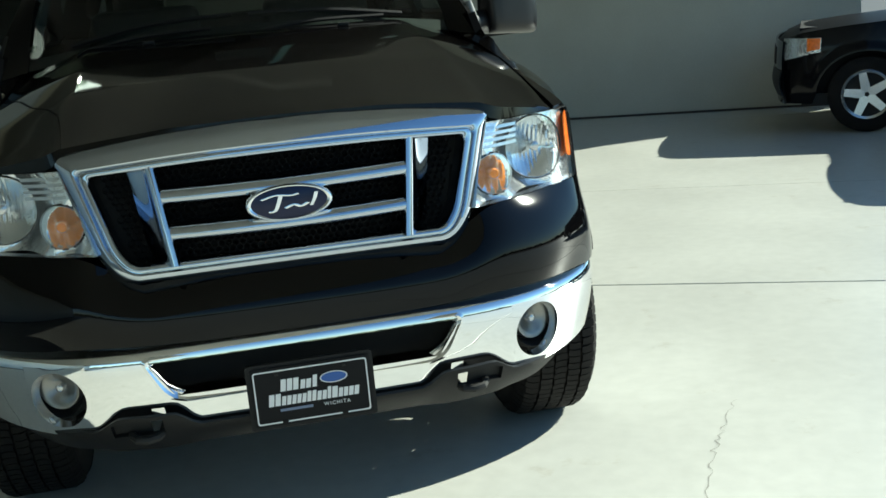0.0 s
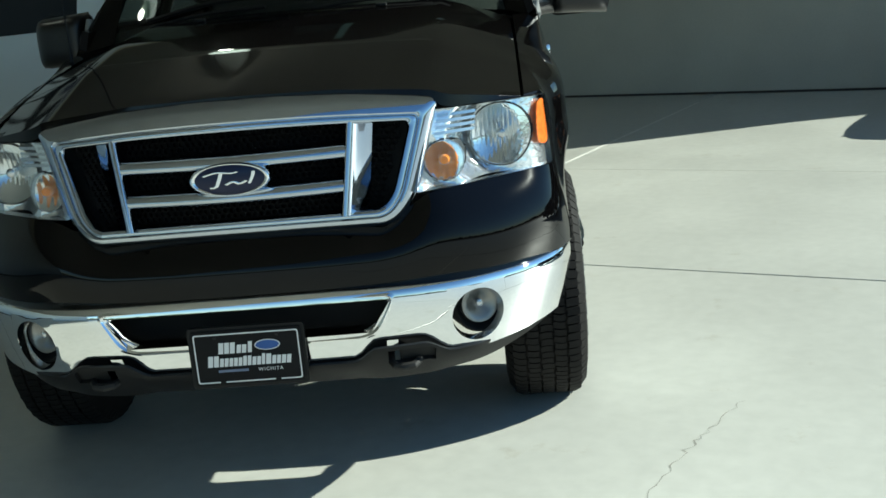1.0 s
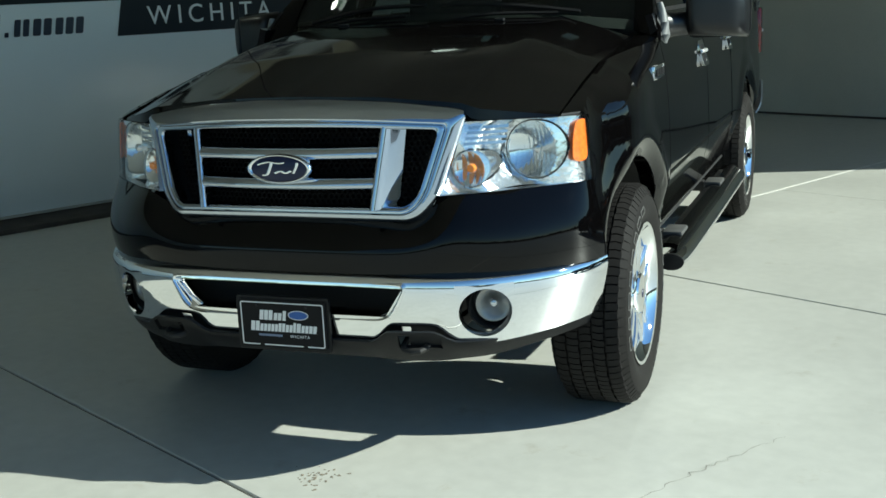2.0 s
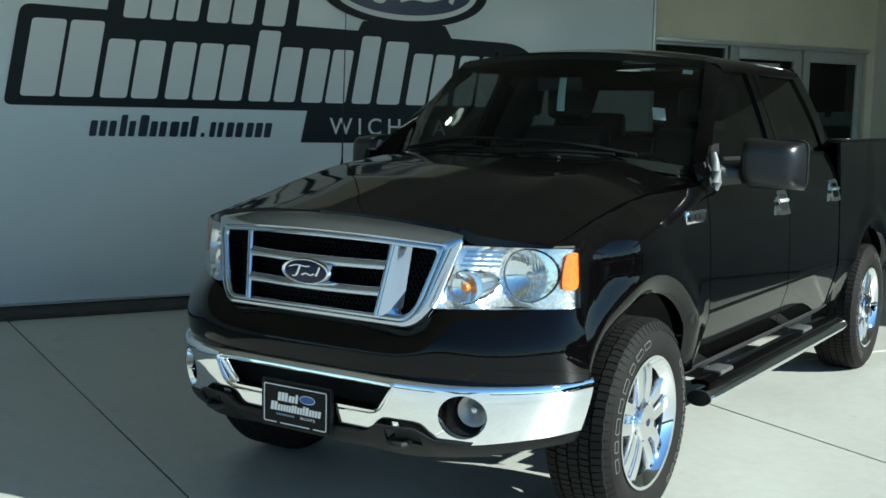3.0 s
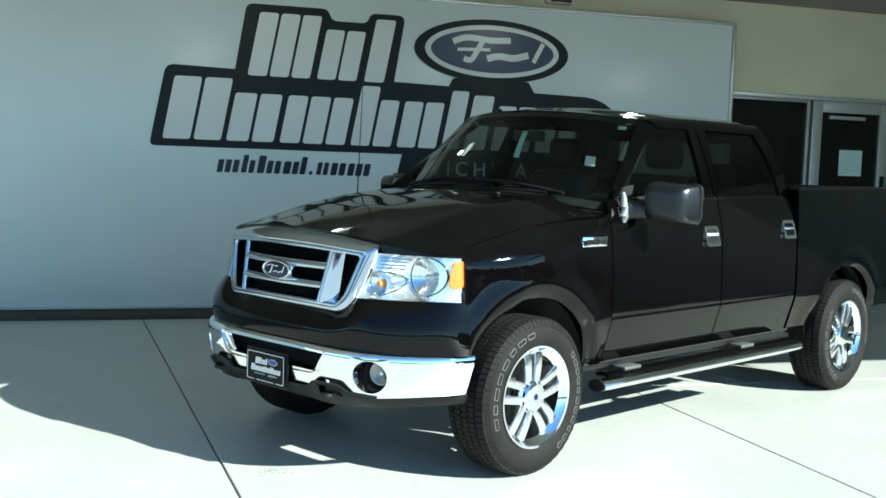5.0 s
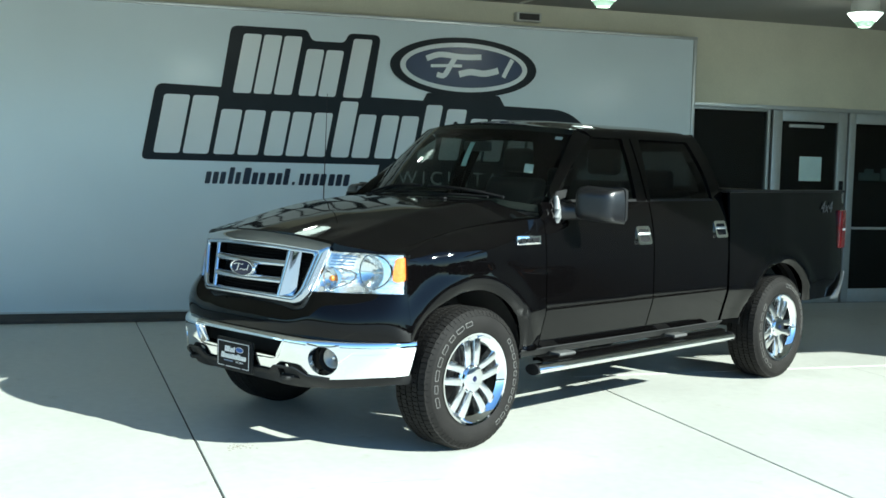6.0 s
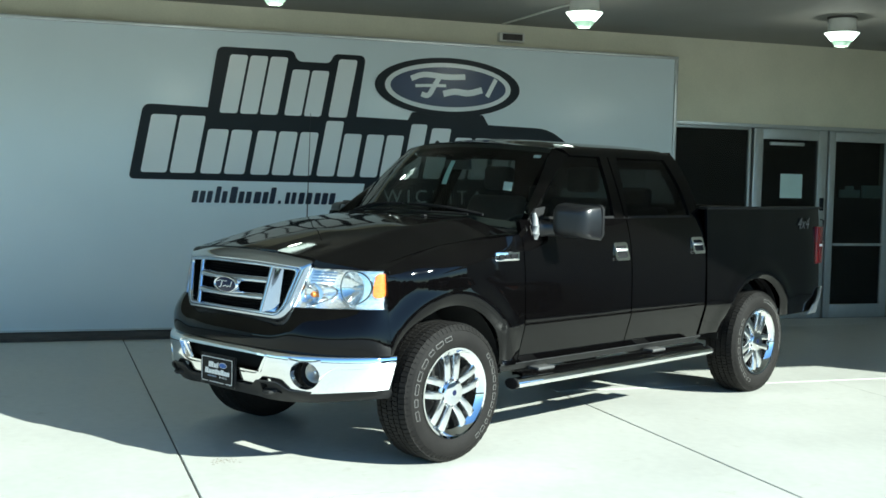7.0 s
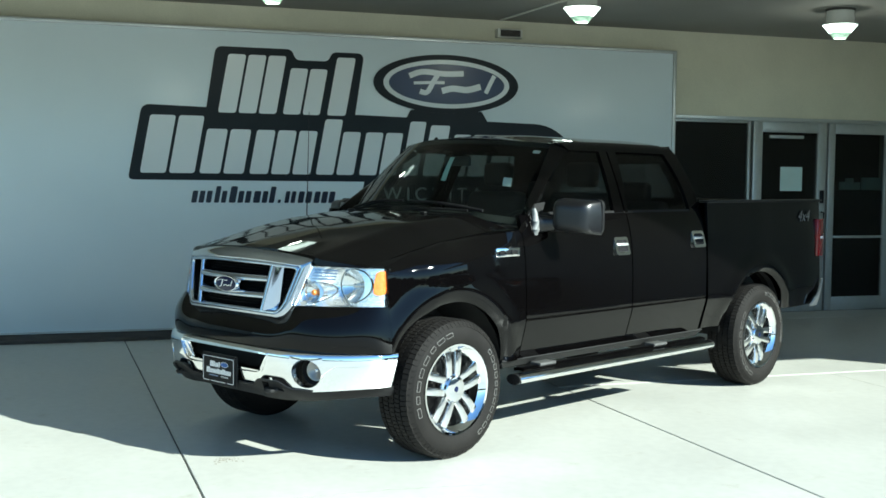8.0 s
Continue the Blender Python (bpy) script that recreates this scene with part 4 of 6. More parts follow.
def bar(fn_a, n, half, profile, lean=0.0):
    """A chrome bar: fn_a(t) gives its middle line, half its half width there, profile its section (across, depth)."""
    b = bmesh.new()
    loops = []
    for t in linspace(0, 1, n):
        (a, z), (hw, (da, dz)) = fn_a(t), half(t)
        loop = []
        for off, d in profile:
            loop.append(b.verts.new(grille_at(a + off * hw * da, z + off * hw * dz, d - lean * max(0, off) * (z - 1.0))))
        loops.append(loop)
    for i in range(n - 1):
        for k in range(len(profile) - 1):
            b.faces.new((loops[i][k], loops[i][k + 1], loops[i + 1][k + 1], loops[i + 1][k]))
    return b


for s in (1, -1):
    part("upright_bar", bar(lambda t, s=s: (s * (0.325 + 0.033 * t), 0.868 + 0.258 * t), 14, lambda t, s=s: (0.037, (s, 0)), RIDGE, 0.15), GRILLECHROME, grille)
for z0, h in ((1.043, 0.0205), (0.950, 0.0195)):
    part("cross_bar", bar(lambda t, z0=z0: (-0.322 + 0.644 * t, z0), 25, lambda t, h=h: (h, (0, 1)), ROUND), GRILLECHROME, grille)
# honeycomb mesh behind the bars
bm = bmesh.new()
R = 0.0105
row = 0
z = 0.888
while z < 1.112:
    a = -0.50 + (row % 2) * R * 0.866
    while a < 0.50:
        lim = 0.398 + (z - 0.864) * 0.33
        if abs(a) < lim - 0.006:
            pts = [(a + R * math.sin(radians(60 * k)), z + R * math.cos(radians(60 * k))) for k in range(6)]
            ins = [(a + R * 0.76 * math.sin(radians(60 * k)), z + R * 0.76 * math.cos(radians(60 * k))) for k in range(6)]
            vo = [bm.verts.new(grille_at(p[0], p[1], 0.054)) for p in pts]
            vi = [bm.verts.new(grille_at(p[0], p[1], 0.055)) for p in ins]
            vb = [bm.verts.new(grille_at(p[0], p[1], 0.070)) for p in ins]
            for k in range(6):
                q = (k + 1) % 6
                bm.faces.new((vo[k], vo[q], vi[q], vi[k]))
                bm.faces.new((vi[k], vi[q], vb[q], vb[k]))
        a += R * 1.732
    z += R * 1.5
    row += 1
tagged(part("honeycomb", bm, MESHBLACK, grille, "black honeycomb mesh", 20), kind="stuff")
badge = part("oval_badge", lathe([(0.03, 0.0), (0.03, 1.0), (0.0, 1.0), (-0.010, 0.97), (-0.012, 0.90), (-0.006, 0.86), (-0.006, 0.0)], 48, axis="y"), CHROME, grille, "chrome-rimmed oval badge")
badge.matrix_local = Matrix.Translation((0, -0.905, 0.999)) @ Matrix.Diagonal((0.113, 1, 0.046, 1))
bm = lathe([(-0.0065, 0.86), (-0.011, 0.60), (-0.013, 0.0)], 48, axis="y")
part("badge_field", bm, BADGE, badge, "dark blue oval")
for pts, w in (([(-0.62, 0.30), (-0.30, 0.48), (0.05, 0.40), (0.22, 0.46)], 0.05), ([(-0.48, -0.40), (-0.34, -0.38), (-0.24, 0.05), (-0.18, 0.42)], 0.055), ([(-0.10, -0.28), (0.10, -0.12), (0.24, -0.26), (0.42, -0.10)], 0.06), ([(0.48, -0.28), (0.58, 0.15), (0.62, 0.44)], 0.05)):
    bm = tube([(a, -0.014, b) for a, b in curve_through(pts, 12)], w, 6)
    for v in bm.verts:
        v.co.y = -0.0140 + (v.co.y + 0.014) * 0.03
    part("badge_stroke", bm, CHROME, badge)

# headlamps
def lens_y(x, z):
    """How far ahead the lens lies at a place."""
    lo, hi, v = 0.0, 1.0, min(1, max(0, (z - 0.908) / 0.211))
    if lamp_fn(1.0, v).x < x:
        return lamp_fn(1.0, v).y + 0.2
    for k in range(20):
        u = (lo + hi) / 2
        lo, hi = (u, hi) if lamp_fn(u, v).x < x else (lo, u)
    return lamp_fn(lo, v).y


def trim_to_lens(bm, m, gap):
    """Draws a bowl's rim back until it lies just behind the slanting lens."""
    back = m.inverted()
    for vert in bm.verts:
        p = m @ vert.co
        p.y = max(p.y, lens_y(abs(p.x), p.z) + gap)
        vert.co = back @ p


BOWLS = ((0.560, 0.53, 0.089, "main_reflector"), (0.165, 0.33, 0.054, "turn_reflector"))


def in_bowl(u, v):
    p = lamp_fn(u, v, 0.026)
    for bu, bv, r, name in BOWLS:
        c = lamp_fn(bu, bv, 0.030)
        if math.hypot(p.x - c.x, p.z - c.z) < r + 0.005:
            return True
    return False


def plate_fn(u, v):
    """The lamp's bright back plate, cut out round its two bowls."""
    p = lamp_fn(u, v, 0.026 + 0.005 * math.sin(u * 14))
    for bu, bv, r, name in BOWLS:
        c = lamp_fn(bu, bv, 0.030)
        a, b = p.x - c.x, p.z - c.z
        d = math.hypot(a, b)
        if 1e-4 < d < r + 0.005:
            k = (r + 0.005) / d
            p = Vector((c.x + a * k, p.y + (a * k - a) * 0.95, c.z + b * k))
            d = r + 0.005
        rim = lens_y(c.x + 0.35 * r, c.z) + 0.026
        if rim > p.y:                         # the plate slopes back to the bowl's rim
            p.y += (rim - p.y) * (1 - smooth(0.006, 0.075 if name[0] == "m" else 0.04, d - r))
    return p


for s, side in SIDES:
    def flip(p, s=s):
        return Vector((s * p.x, p.y, p.z))
    head = part("headlamp", grid(lambda u, v: flip(plate_fn(u, v)), linspace(0, 1, 101), linspace(0, 1, 45), in_bowl), REFLECT, truck, "clear headlamp with silver reflector and amber marker", 60)
    bm = bmesh.new()
    edge = [(u, 0) for u in linspace(0, 1, 20)] + [(1, v) for v in linspace(0.1, 1, 8)] + [(u, 1) for u in linspace(0.95, 0, 20)] + [(0, v) for v in linspace(0.9, 0.1, 8)]
    a = [bm.verts.new(flip(lamp_fn(u, v, 0.004))) for u, v in edge]
    b = [bm.verts.new(flip(lamp_fn(u, v, 0.036))) for u, v in edge]
    for k in range(len(edge)):
        q = (k + 1) % len(edge)
        bm.faces.new((a[k], a[q], b[q], b[k]))
    part("lamp_rim", bm, SILVER, head, angle=40)
    part("lamp_lens", grid(lambda u, v: flip(lamp_fn(u, v)), linspace(0, 1, 25), linspace(0, 1, 11)), LENS, head, "clear lamp lens", 60)
    for (u, v, r, name) in BOWLS:
        c = lamp_fn(u, v, 0.030)
        c = flip(Vector((c.x, lens_y(c.x + 0.35 * r, c.z) + 0.026, c.z)))
        m = pose(c.x, c.y, c.z)
        depth = 0.050 * r / 0.09
        dish = lathe([(depth * (1 - (k / 18) ** 2), r * k / 18) for k in range(19)] + [(-0.004, r * 1.005), (-0.005, r * 1.03), (0.05, r * 1.045), (0.13, r + 0.0045)], 96, axis="y")
        flute = 13 if name[0] == "m" else 5
        for vert in dish.verts:
            rad = math.hypot(vert.co.x, vert.co.z)
            if r * 0.05 < rad < r * 0.98 and vert.co.y > -0.01:
                vert.co.y += (0.0007 if flute > 8 else 0.0005) * math.cos(flute * math.pi * vert.co.x / r)
        trim_to_lens(dish, m, 0.026)
        bowl = part(name, dish, BOWL, head, at=m)
        collar = lathe([(-0.006, r * 1.02), (-0.010, r * 1.04), (-0.006, r * 1.06), (0.02, r * 1.06)], 72, axis="y")
        trim_to_lens(collar, m, 0.024)
        part("bowl_ring", collar, PLASTIC if name[0] == "m" else SILVER, bowl, "dark ring round the bowl" if name[0] == "m" else "")
        part("bulb", lathe([(0.05, 0.0), (0.05, r * 0.14), (0.012, r * 0.16), (0.004, 0.0)] if name[0] == "m" else [(0.030, 0.0), (0.030, r * 0.24), (0.006, r * 0.30), (-0.004, r * 0.22), (-0.007, 0.0)], 20, axis="y"), SILVER if name[0] == "m" else AMBER_BULB, bowl)
    def marker_fn(a, b):
        """A rounded patch behind the lens, a and b over -1 to 1."""
        ca, cb = a * math.sqrt(1 - 0.5 * b * b) ** 0.5, b * math.sqrt(1 - 0.5 * a * a) ** 0.5
        u = 0.898 + 0.074 * ca + 0.010 * cb
        return flip(lamp_fn(u, 0.62 + 0.32 * cb, 0.004 + 0.008 * max(0, (u - 0.82) / 0.16)))
    part("marker", grid(marker_fn, linspace(-1, 1, 11), linspace(-1, 1, 11), thick=0.004), AMBER, head, "amber side marker")
    for k in range(4):
        part("rib", grid(lambda u, v: flip(lamp_fn(u, v, 0.03)), linspace(0.08, 0.36, 8), (0.66 + 0.075 * k, 0.70 + 0.075 * k), thick=0.01), SILVER, head)

# doors and cab
WIN_LOW, WIN_TOP = 1.402, 1.808


def cab_x(z):
    return 0.889 - 0.185 * max(0, (z - 1.39) / 0.45) ** 1.15


def cab_point(y, z, s, back=0.0):
    return Vector((s * (cab_x(z) - back), y, z))


def ribbon(line_a, line_b, n, thick=0.03):
    """A strip between two lines of places."""
    a, b = curve_through(line_a, n), curve_through(line_b, n)
    return grid(lambda u, v: Vector(a[int(u)]) * (1 - v) + Vector(b[int(u)]) * v, range(n), linspace(0, 1, 5), thick=thick)


ZS = [0.0] + [0.05, 0.10, 0.15] + linspace(0.20, 0.27, 3) + [0.282, 0.288, 0.30, 0.32] + linspace(0.36, 1.0, 16)


def door_panel(y0, y1, y0b, y1b, s, low=0.505):
    """y0, y1 at the belt and y0b, y1b at the sill."""
    def fn(u, v):
        z = low + (1.392 - low) * v
        t = smooth(0.0, 1.0, v)
        a, b = y0b + (y0 - y0b) * t, y1b + (y1 - y1b) * t
        y = a + (b - a) * u
        return Vector((s * side_x(y, z), y, z))
    return grid(fn, linspace(0, 1, 21), ZS, thick=0.03)


def handle(y, z, s, door):
    x = side_x(y, z)
    h = part("door_handle", ring(rounded([(y - 0.078, z - 0.060), (y + 0.078, z - 0.060), (y + 0.078, z + 0.060), (y - 0.078, z + 0.060)], 0.024), rounded([(y - 0.058, z - 0.040), (y + 0.058, z - 0.040), (y + 0.058, z + 0.040), (y - 0.058, z + 0.040)], 0.016), -0.016,
                                 lambda a, b, d: Vector((s * (x + 0.010 - 0.30 * (b - z) + d), a, b))), CHROME, door, "chrome door handle")
    part("recess", prism(rounded([(y - 0.062, z - 0.044), (y + 0.062, z - 0.044), (y + 0.062, z + 0.044), (y - 0.062, z + 0.044)], 0.016), 0.004, lambda a, b, d: Vector((s * (x + 0.0015 - 0.25 * (b - z) + d), a, b))), PLATE, h)
    part("grip", tube([(s * (x + 0.006), y - 0.060, z + 0.010), (s * (x + 0.016), y - 0.04, z + 0.010), (s * (x + 0.016), y + 0.04, z + 0.010), (s * (x + 0.006), y + 0.060, z + 0.010)], 0.010, 8), SATIN, h)


for s, side in SIDES:
    # front door
    door = part("front_door", door_panel(0.622, 1.752, 0.622, 1.740, s), PAINT, truck, "glossy black front door", 30)
    A = [cab_point(0.80, WIN_LOW, s), cab_point(1.08, 1.63, s), cab_point(1.33, WIN_TOP, s)]
    win = part("door_window", grid(lambda u, v: cab_point((0.775 + 0.53 * v) * (1 - u) + (1.625 + 0.035 * v) * u, WIN_LOW + (WIN_TOP - WIN_LOW) * v, s, 0.014), linspace(0, 1, 9), linspace(0, 1, 9)), FRONTGLASS, door, "lightly tinted side window")
    part("door_frame", ribbon([cab_point(1.625, 1.392, s), cab_point(1.645, 1.6, s), cab_point(1.66, WIN_TOP, s)], [cab_point(1.738, 1.392, s), cab_point(1.742, 1.6, s), cab_point(1.748, WIN_TOP, s)], 9), PAINT, door)
    part("window_seal", ribbon([cab_point(0.74, 1.389, s, -0.002), cab_point(1.2, 1.389, s, -0.002), cab_point(1.748, 1.389, s, -0.002)], [cab_point(0.74, WIN_LOW + 0.006, s, 0.006), cab_point(1.2, WIN_LOW + 0.006, s, 0.006), cab_point(1.748, WIN_LOW + 0.006, s, 0.006)], 9, 0.01), PLASTIC, door)
    handle(1.633, 1.171, s, door)
    # rear door
    door = part("rear_door", door_panel(1.764, 2.712, 1.752, 2.690, s), PAINT, truck, "glossy black rear door", 30)
    part("door_window", grid(lambda u, v: cab_point((1.785 + 0.07 * v) * (1 - u) + (2.575 - 0.115 * v * v) * u, WIN_LOW + (WIN_TOP - WIN_LOW) * v, s, 0.014), linspace(0, 1, 9), linspace(0, 1, 9)), TINTED, door, "dark tinted side window")
    part("door_frame", ribbon([cab_point(1.754, 1.392, s), cab_point(1.756, 1.6, s), cab_point(1.760, WIN_TOP, s)], [cab_point(1.785, 1.392, s), cab_point(1.82, 1.6, s), cab_point(1.858, WIN_TOP, s)], 9), PAINT, door)
    part("window_seal", ribbon([cab_point(1.76, 1.389, s, -0.002), cab_point(2.2, 1.389, s, -0.002), cab_point(2.60, 1.389, s, -0.002)], [cab_point(1.76, WIN_LOW + 0.006, s, 0.006), cab_point(2.2, WIN_LOW + 0.006, s, 0.006), cab_point(2.60, WIN_LOW + 0.006, s, 0.006)], 9, 0.01), PLASTIC, door)
    handle(2.602, 1.190, s, door)
    # pillars
    part("front_pillar", ribbon([(s * 0.800, 0.708, 1.325), (s * 0.765, 0.908, 1.56), (s * 0.672, 1.200, 1.852)], [(s * 0.916, 0.590, 1.300), (s * (cab_x(1.42) + 0.006), 0.750, 1.42), cab_point(1.035, 1.63, s), cab_point(1.315, WIN_TOP, s)], 13), PAINT, truck, "black windscreen pillar")
    part("rear_pillar", ribbon([cab_point(2.575, 1.392, s), cab_point(2.55, 1.6, s), cab_point(2.46, WIN_TOP, s), cab_point(2.40, 1.83, s)], [cab_point(2.725, 1.392, s), cab_point(2.69, 1.6, s), cab_point(2.635, 1.78, s), cab_point(2.58, 1.85, s)], 13), PAINT, truck, "black rear cab pillar")
    part("roof_rail", grid(lambda u, v: Vector((s * (cab_x(WIN_TOP) - 0.055 * v - 0.006 * math.sin(3.14 * v) + 0.012 * math.sin(3.14 * v)), 1.235 + u * 1.365 + (0.09 - 0.14 * u) * (1 - v), WIN_TOP + (0.066 - 0.012 * (2 * u - 1) ** 2) * (1 - (1 - v) ** 1.6))), linspace(0, 1, 21), linspace(0, 1, 7), thick=0.02), PAINT, truck)
    part("rocker", grid(lambda u, v: Vector((s * (0.906 - 0.06 * v), 0.47 + 2.28 * u, 0.503 - 0.05 * v)), linspace(0, 1, 6), linspace(0, 1, 4), thick=0.01), DARK, truck)
    part("door_corner", grid(lambda u, v: Vector((s * (0.822 + 0.09 * v), 0.60 + 0.07 * u, 1.298 - 0.002 * v + 0.01 * u)), (0, 1), (0, 1), thick=0.006), PAINT, truck)

ROOF_W = 0.662


def roof_fn(x, v):
    q = (x / ROOF_W) ** 2
    y0, y1 = 1.007 + 0.195 * q, 2.60 - 0.01 * q
    y = y0 + (y1 - y0) * v
    z = 1.922 - 0.050 * abs(x / ROOF_W) ** 2.6 - 0.034 * (1 - smooth(0.0, 0.24, v)) - 0.020 * smooth(0.90, 1.0, v)
    return Vector((x, y, z))


roof = part("roof", grid(roof_fn, linspace(-ROOF_W, ROOF_W, 33), linspace(0, 1, 25), thick=0.02), PAINT, truck, "glossy black cab roof", 50)
part("roof_nub", lathe([(1.885, 0.02), (1.905, 0.018), (1.918, 0.010), (1.922, 0.0)], 14, axis="z", centre=(-0.60, 1.42, 0)), PLASTIC, roof, "small black roof nub")


def screen_fn(x, v, back=0.0):
    """x runs over -1 to 1."""
    q = x * x
    bx, by, bz = 0.798 * x, 0.463 + 0.245 * q, 1.392 - 0.064 * q
    tx, ty, tz = 0.672 * x, 1.012 + 0.187 * q, 1.886 - 0.034 * q
    p = Vector((bx, by, bz)) * (1 - v) + Vector((tx, ty, tz)) * v
    bulge = 0.030 * math.sin(math.pi * v)
    return p + Vector((0, -bulge * 0.7 + back, bulge * 0.6 - back * 0.4))


part("windscreen", grid(screen_fn, linspace(-1, 1, 25), linspace(0, 1, 15)), SCREEN, truck, "clear windscreen with stickers", 60)
part("screen_band", grid(lambda x, v: screen_fn(x, v, 0.006), linspace(-1, 1, 25), linspace(0.925, 1.0, 3)), DARK, truck, "dark band along the windscreen top", 60)
part("screen_base", grid(lambda x, v: screen_fn(x, v, 0.006), linspace(-1, 1, 25), linspace(0.0, 0.07, 3)), DARK, truck, "dark band along the windscreen foot", 60)
for u0, u1, v0, v1, lean, mat, lab in ((0.88, 0.94, 0.85, 0.89, 0.0, INK, "small white windscreen sticker"), (0.765, 0.835, 0.40, 0.50, 0.2, INK, "white paper sticker inside the windscreen"), (0.185, 0.235, 0.40, 0.72, 0.30, PAPER, "pale green tag hanging behind the windscreen")):
    part("sticker", grid(lambda x, v: screen_fn(x - lean * (v - 0.5), v, 0.012), linspace(u0, u1, 4), linspace(v0, v1, 4), thick=0.001), mat, truck, lab)
part("cowl", grid(lambda x, v: Vector((x, (0.400 + 0.20 * (x / 0.81) ** 2) * (1 - v) + (0.483 + 0.245 * (x / 0.80) ** 2) * v, 1.382 - 0.085 * (x / 0.81) ** 2 + 0.004 * v)), linspace(-0.83, 0.83, 25), linspace(0, 1, 5), thick=0.004), PLASTIC, truck, "black cowl panel")
for pts, blade in ((((0.06, 0.50, 1.400), (0.25, 0.535, 1.418), (0.52, 0.60, 1.412)), ((0.02, 0.575, 1.462), (0.30, 0.60, 1.452), (0.60, 0.655, 1.412))), (((-0.56, 0.57, 1.388), (-0.36, 0.56, 1.416), (-0.12, 0.54, 1.424)), ((-0.62, 0.665, 1.405), (-0.34, 0.61, 1.455), (-0.04, 0.575, 1.465)))):
    pts, blade = ([(x, y - 0.042, z) for x, y, z in line] for line in (pts, blade))
    arm = part("wiper", tube(curve_through(pts, 10), 0.008, 6), PLASTIC, truck, "black wiper arm and blade")
    part("blade", tube(curve_through(blade, 12), 0.010, 6), PLASTIC, arm)
part("antenna", tube([(-0.865, 0.385, 1.27), (-0.865, 0.392, 1.35), (-0.865, 0.41, 2.07)], [0.012, 0.004, 0.0018], 8), PLASTIC, truck, "thin black mast antenna")

# cab back
part("cab_back", grid(lambda u, v: Vector((u * (0.880 - 0.20 * smooth(0, 1, (v - 0.0))) if v > 0 else u * 0.885, 2.715 - 0.115 * v ** 2, 1.39 + 0.478 * v)), linspace(-1, 1, 21), linspace(0, 1, 9), lambda u, v: abs(u) < 0.78 and 0.12 < v < 0.80, thick=0.02), PAINT, truck)
part("rear_window", grid(lambda u, v: Vector((u * 0.70, 2.700 - 0.10 * v ** 2, 1.43 + 0.36 * v)), linspace(-1, 1, 7), linspace(0, 1, 5)), TINTED, truck, "dark tinted rear window")
part("cab_rear_wall", box((-0.88, 2.66, 0.50), (0.88, 2.70, 1.40)), CHASSIS, truck)

# bed
for s, side in SIDES:
    cols = arch_columns(2.728, 4.600, WB)

    def fn(y, v, s=s):
        lo = arch_low(y, 0.515 if y < WB else 0.575)
        z = lo + (1.455 - lo) * v
        x = side_x(y, min(z, 1.06)) - 0.020 * max(0, (z - 1.06) / 0.4) ** 1.5
        return Vector((s * x, y, z))
    bed = part("bed_side", grid(fn, cols, [0, 0.04, 0.08] + linspace(0.12, 1, 22), thick=0.02), PAINT, truck, "glossy black bed side", 40)
    part("bed_rail", box((s * 0.86, 2.728, 1.452), (s * 0.945, 4.59, 1.472), 0.008), PLASTIC, bed, "black plastic rail cap")
    part("bed_inner", box((s * 0.80, 2.74, 0.62), (s * 0.84, 4.56, 1.452)), PAINT, bed)
    lampob = part("tail_lamp", box((s * 0.885, 4.505, 0.985), (s * 0.955, 4.612, 1.305), 0.012), RED, truck, "red tail lamp")
    part("reverse_lens", box((s * 0.886, 4.545, 1.132), (s * 0.9585, 4.600, 1.155), 0.006), INK, lampob, "clear reverse lens")
    letters("4x4", 0.135, DECAL, bed, "letter", Matrix.Translation((s * 0.953, 4.235, 1.330)) @ (Euler((radians(90), 0, radians(90 * s))).to_matrix().to_4x4()), 0.001, 0.25)
part("bed_floor", box((-0.80, 2.74, 0.80), (0.80, 4.56, 0.84)), PAINT, truck)
part("bed_front", box((-0.84, 2.735, 0.62), (0.84, 2.765, 1.45)), PAINT, truck)
part("tailgate", box((-0.80, 4.555, 0.72), (0.80, 4.60, 1.455), 0.01), PAINT, truck, "glossy black tailgate")
REAR_C = curve_through([(0.0, 4.760), (0.5, 4.757), (0.80, 4.735), (0.92, 4.68), (0.962, 4.60), (0.968, 4.46)], 40)


def rear_fn(u, v):
    x, y = plan_point(REAR_C, u)
    top = 0.785 - 0.15 * (1 - smooth(4.46, 4.64, y))
    inset = 0.045 * (1 - v) ** 1.5
    return Vector((x * (1 - 0.8 * inset), y - inset * 0.8, 0.560 + (top - 0.560) * v))


bm = grid(rear_fn, linspace(-1, 1, 71), linspace(0, 1, 7), thick=0.012)
part("rear_bumper", bm, SATIN, truck, "chrome rear bumper", 45)

# mirrors: the outer end lies further back
MIR_X0, MIR_X1, MIR_Z0, MIR_Z1 = 0.984, 1.234, 1.278, 1.490


def mirror_back(x):
    return 0.935 + 0.33 * (x - MIR_X0)


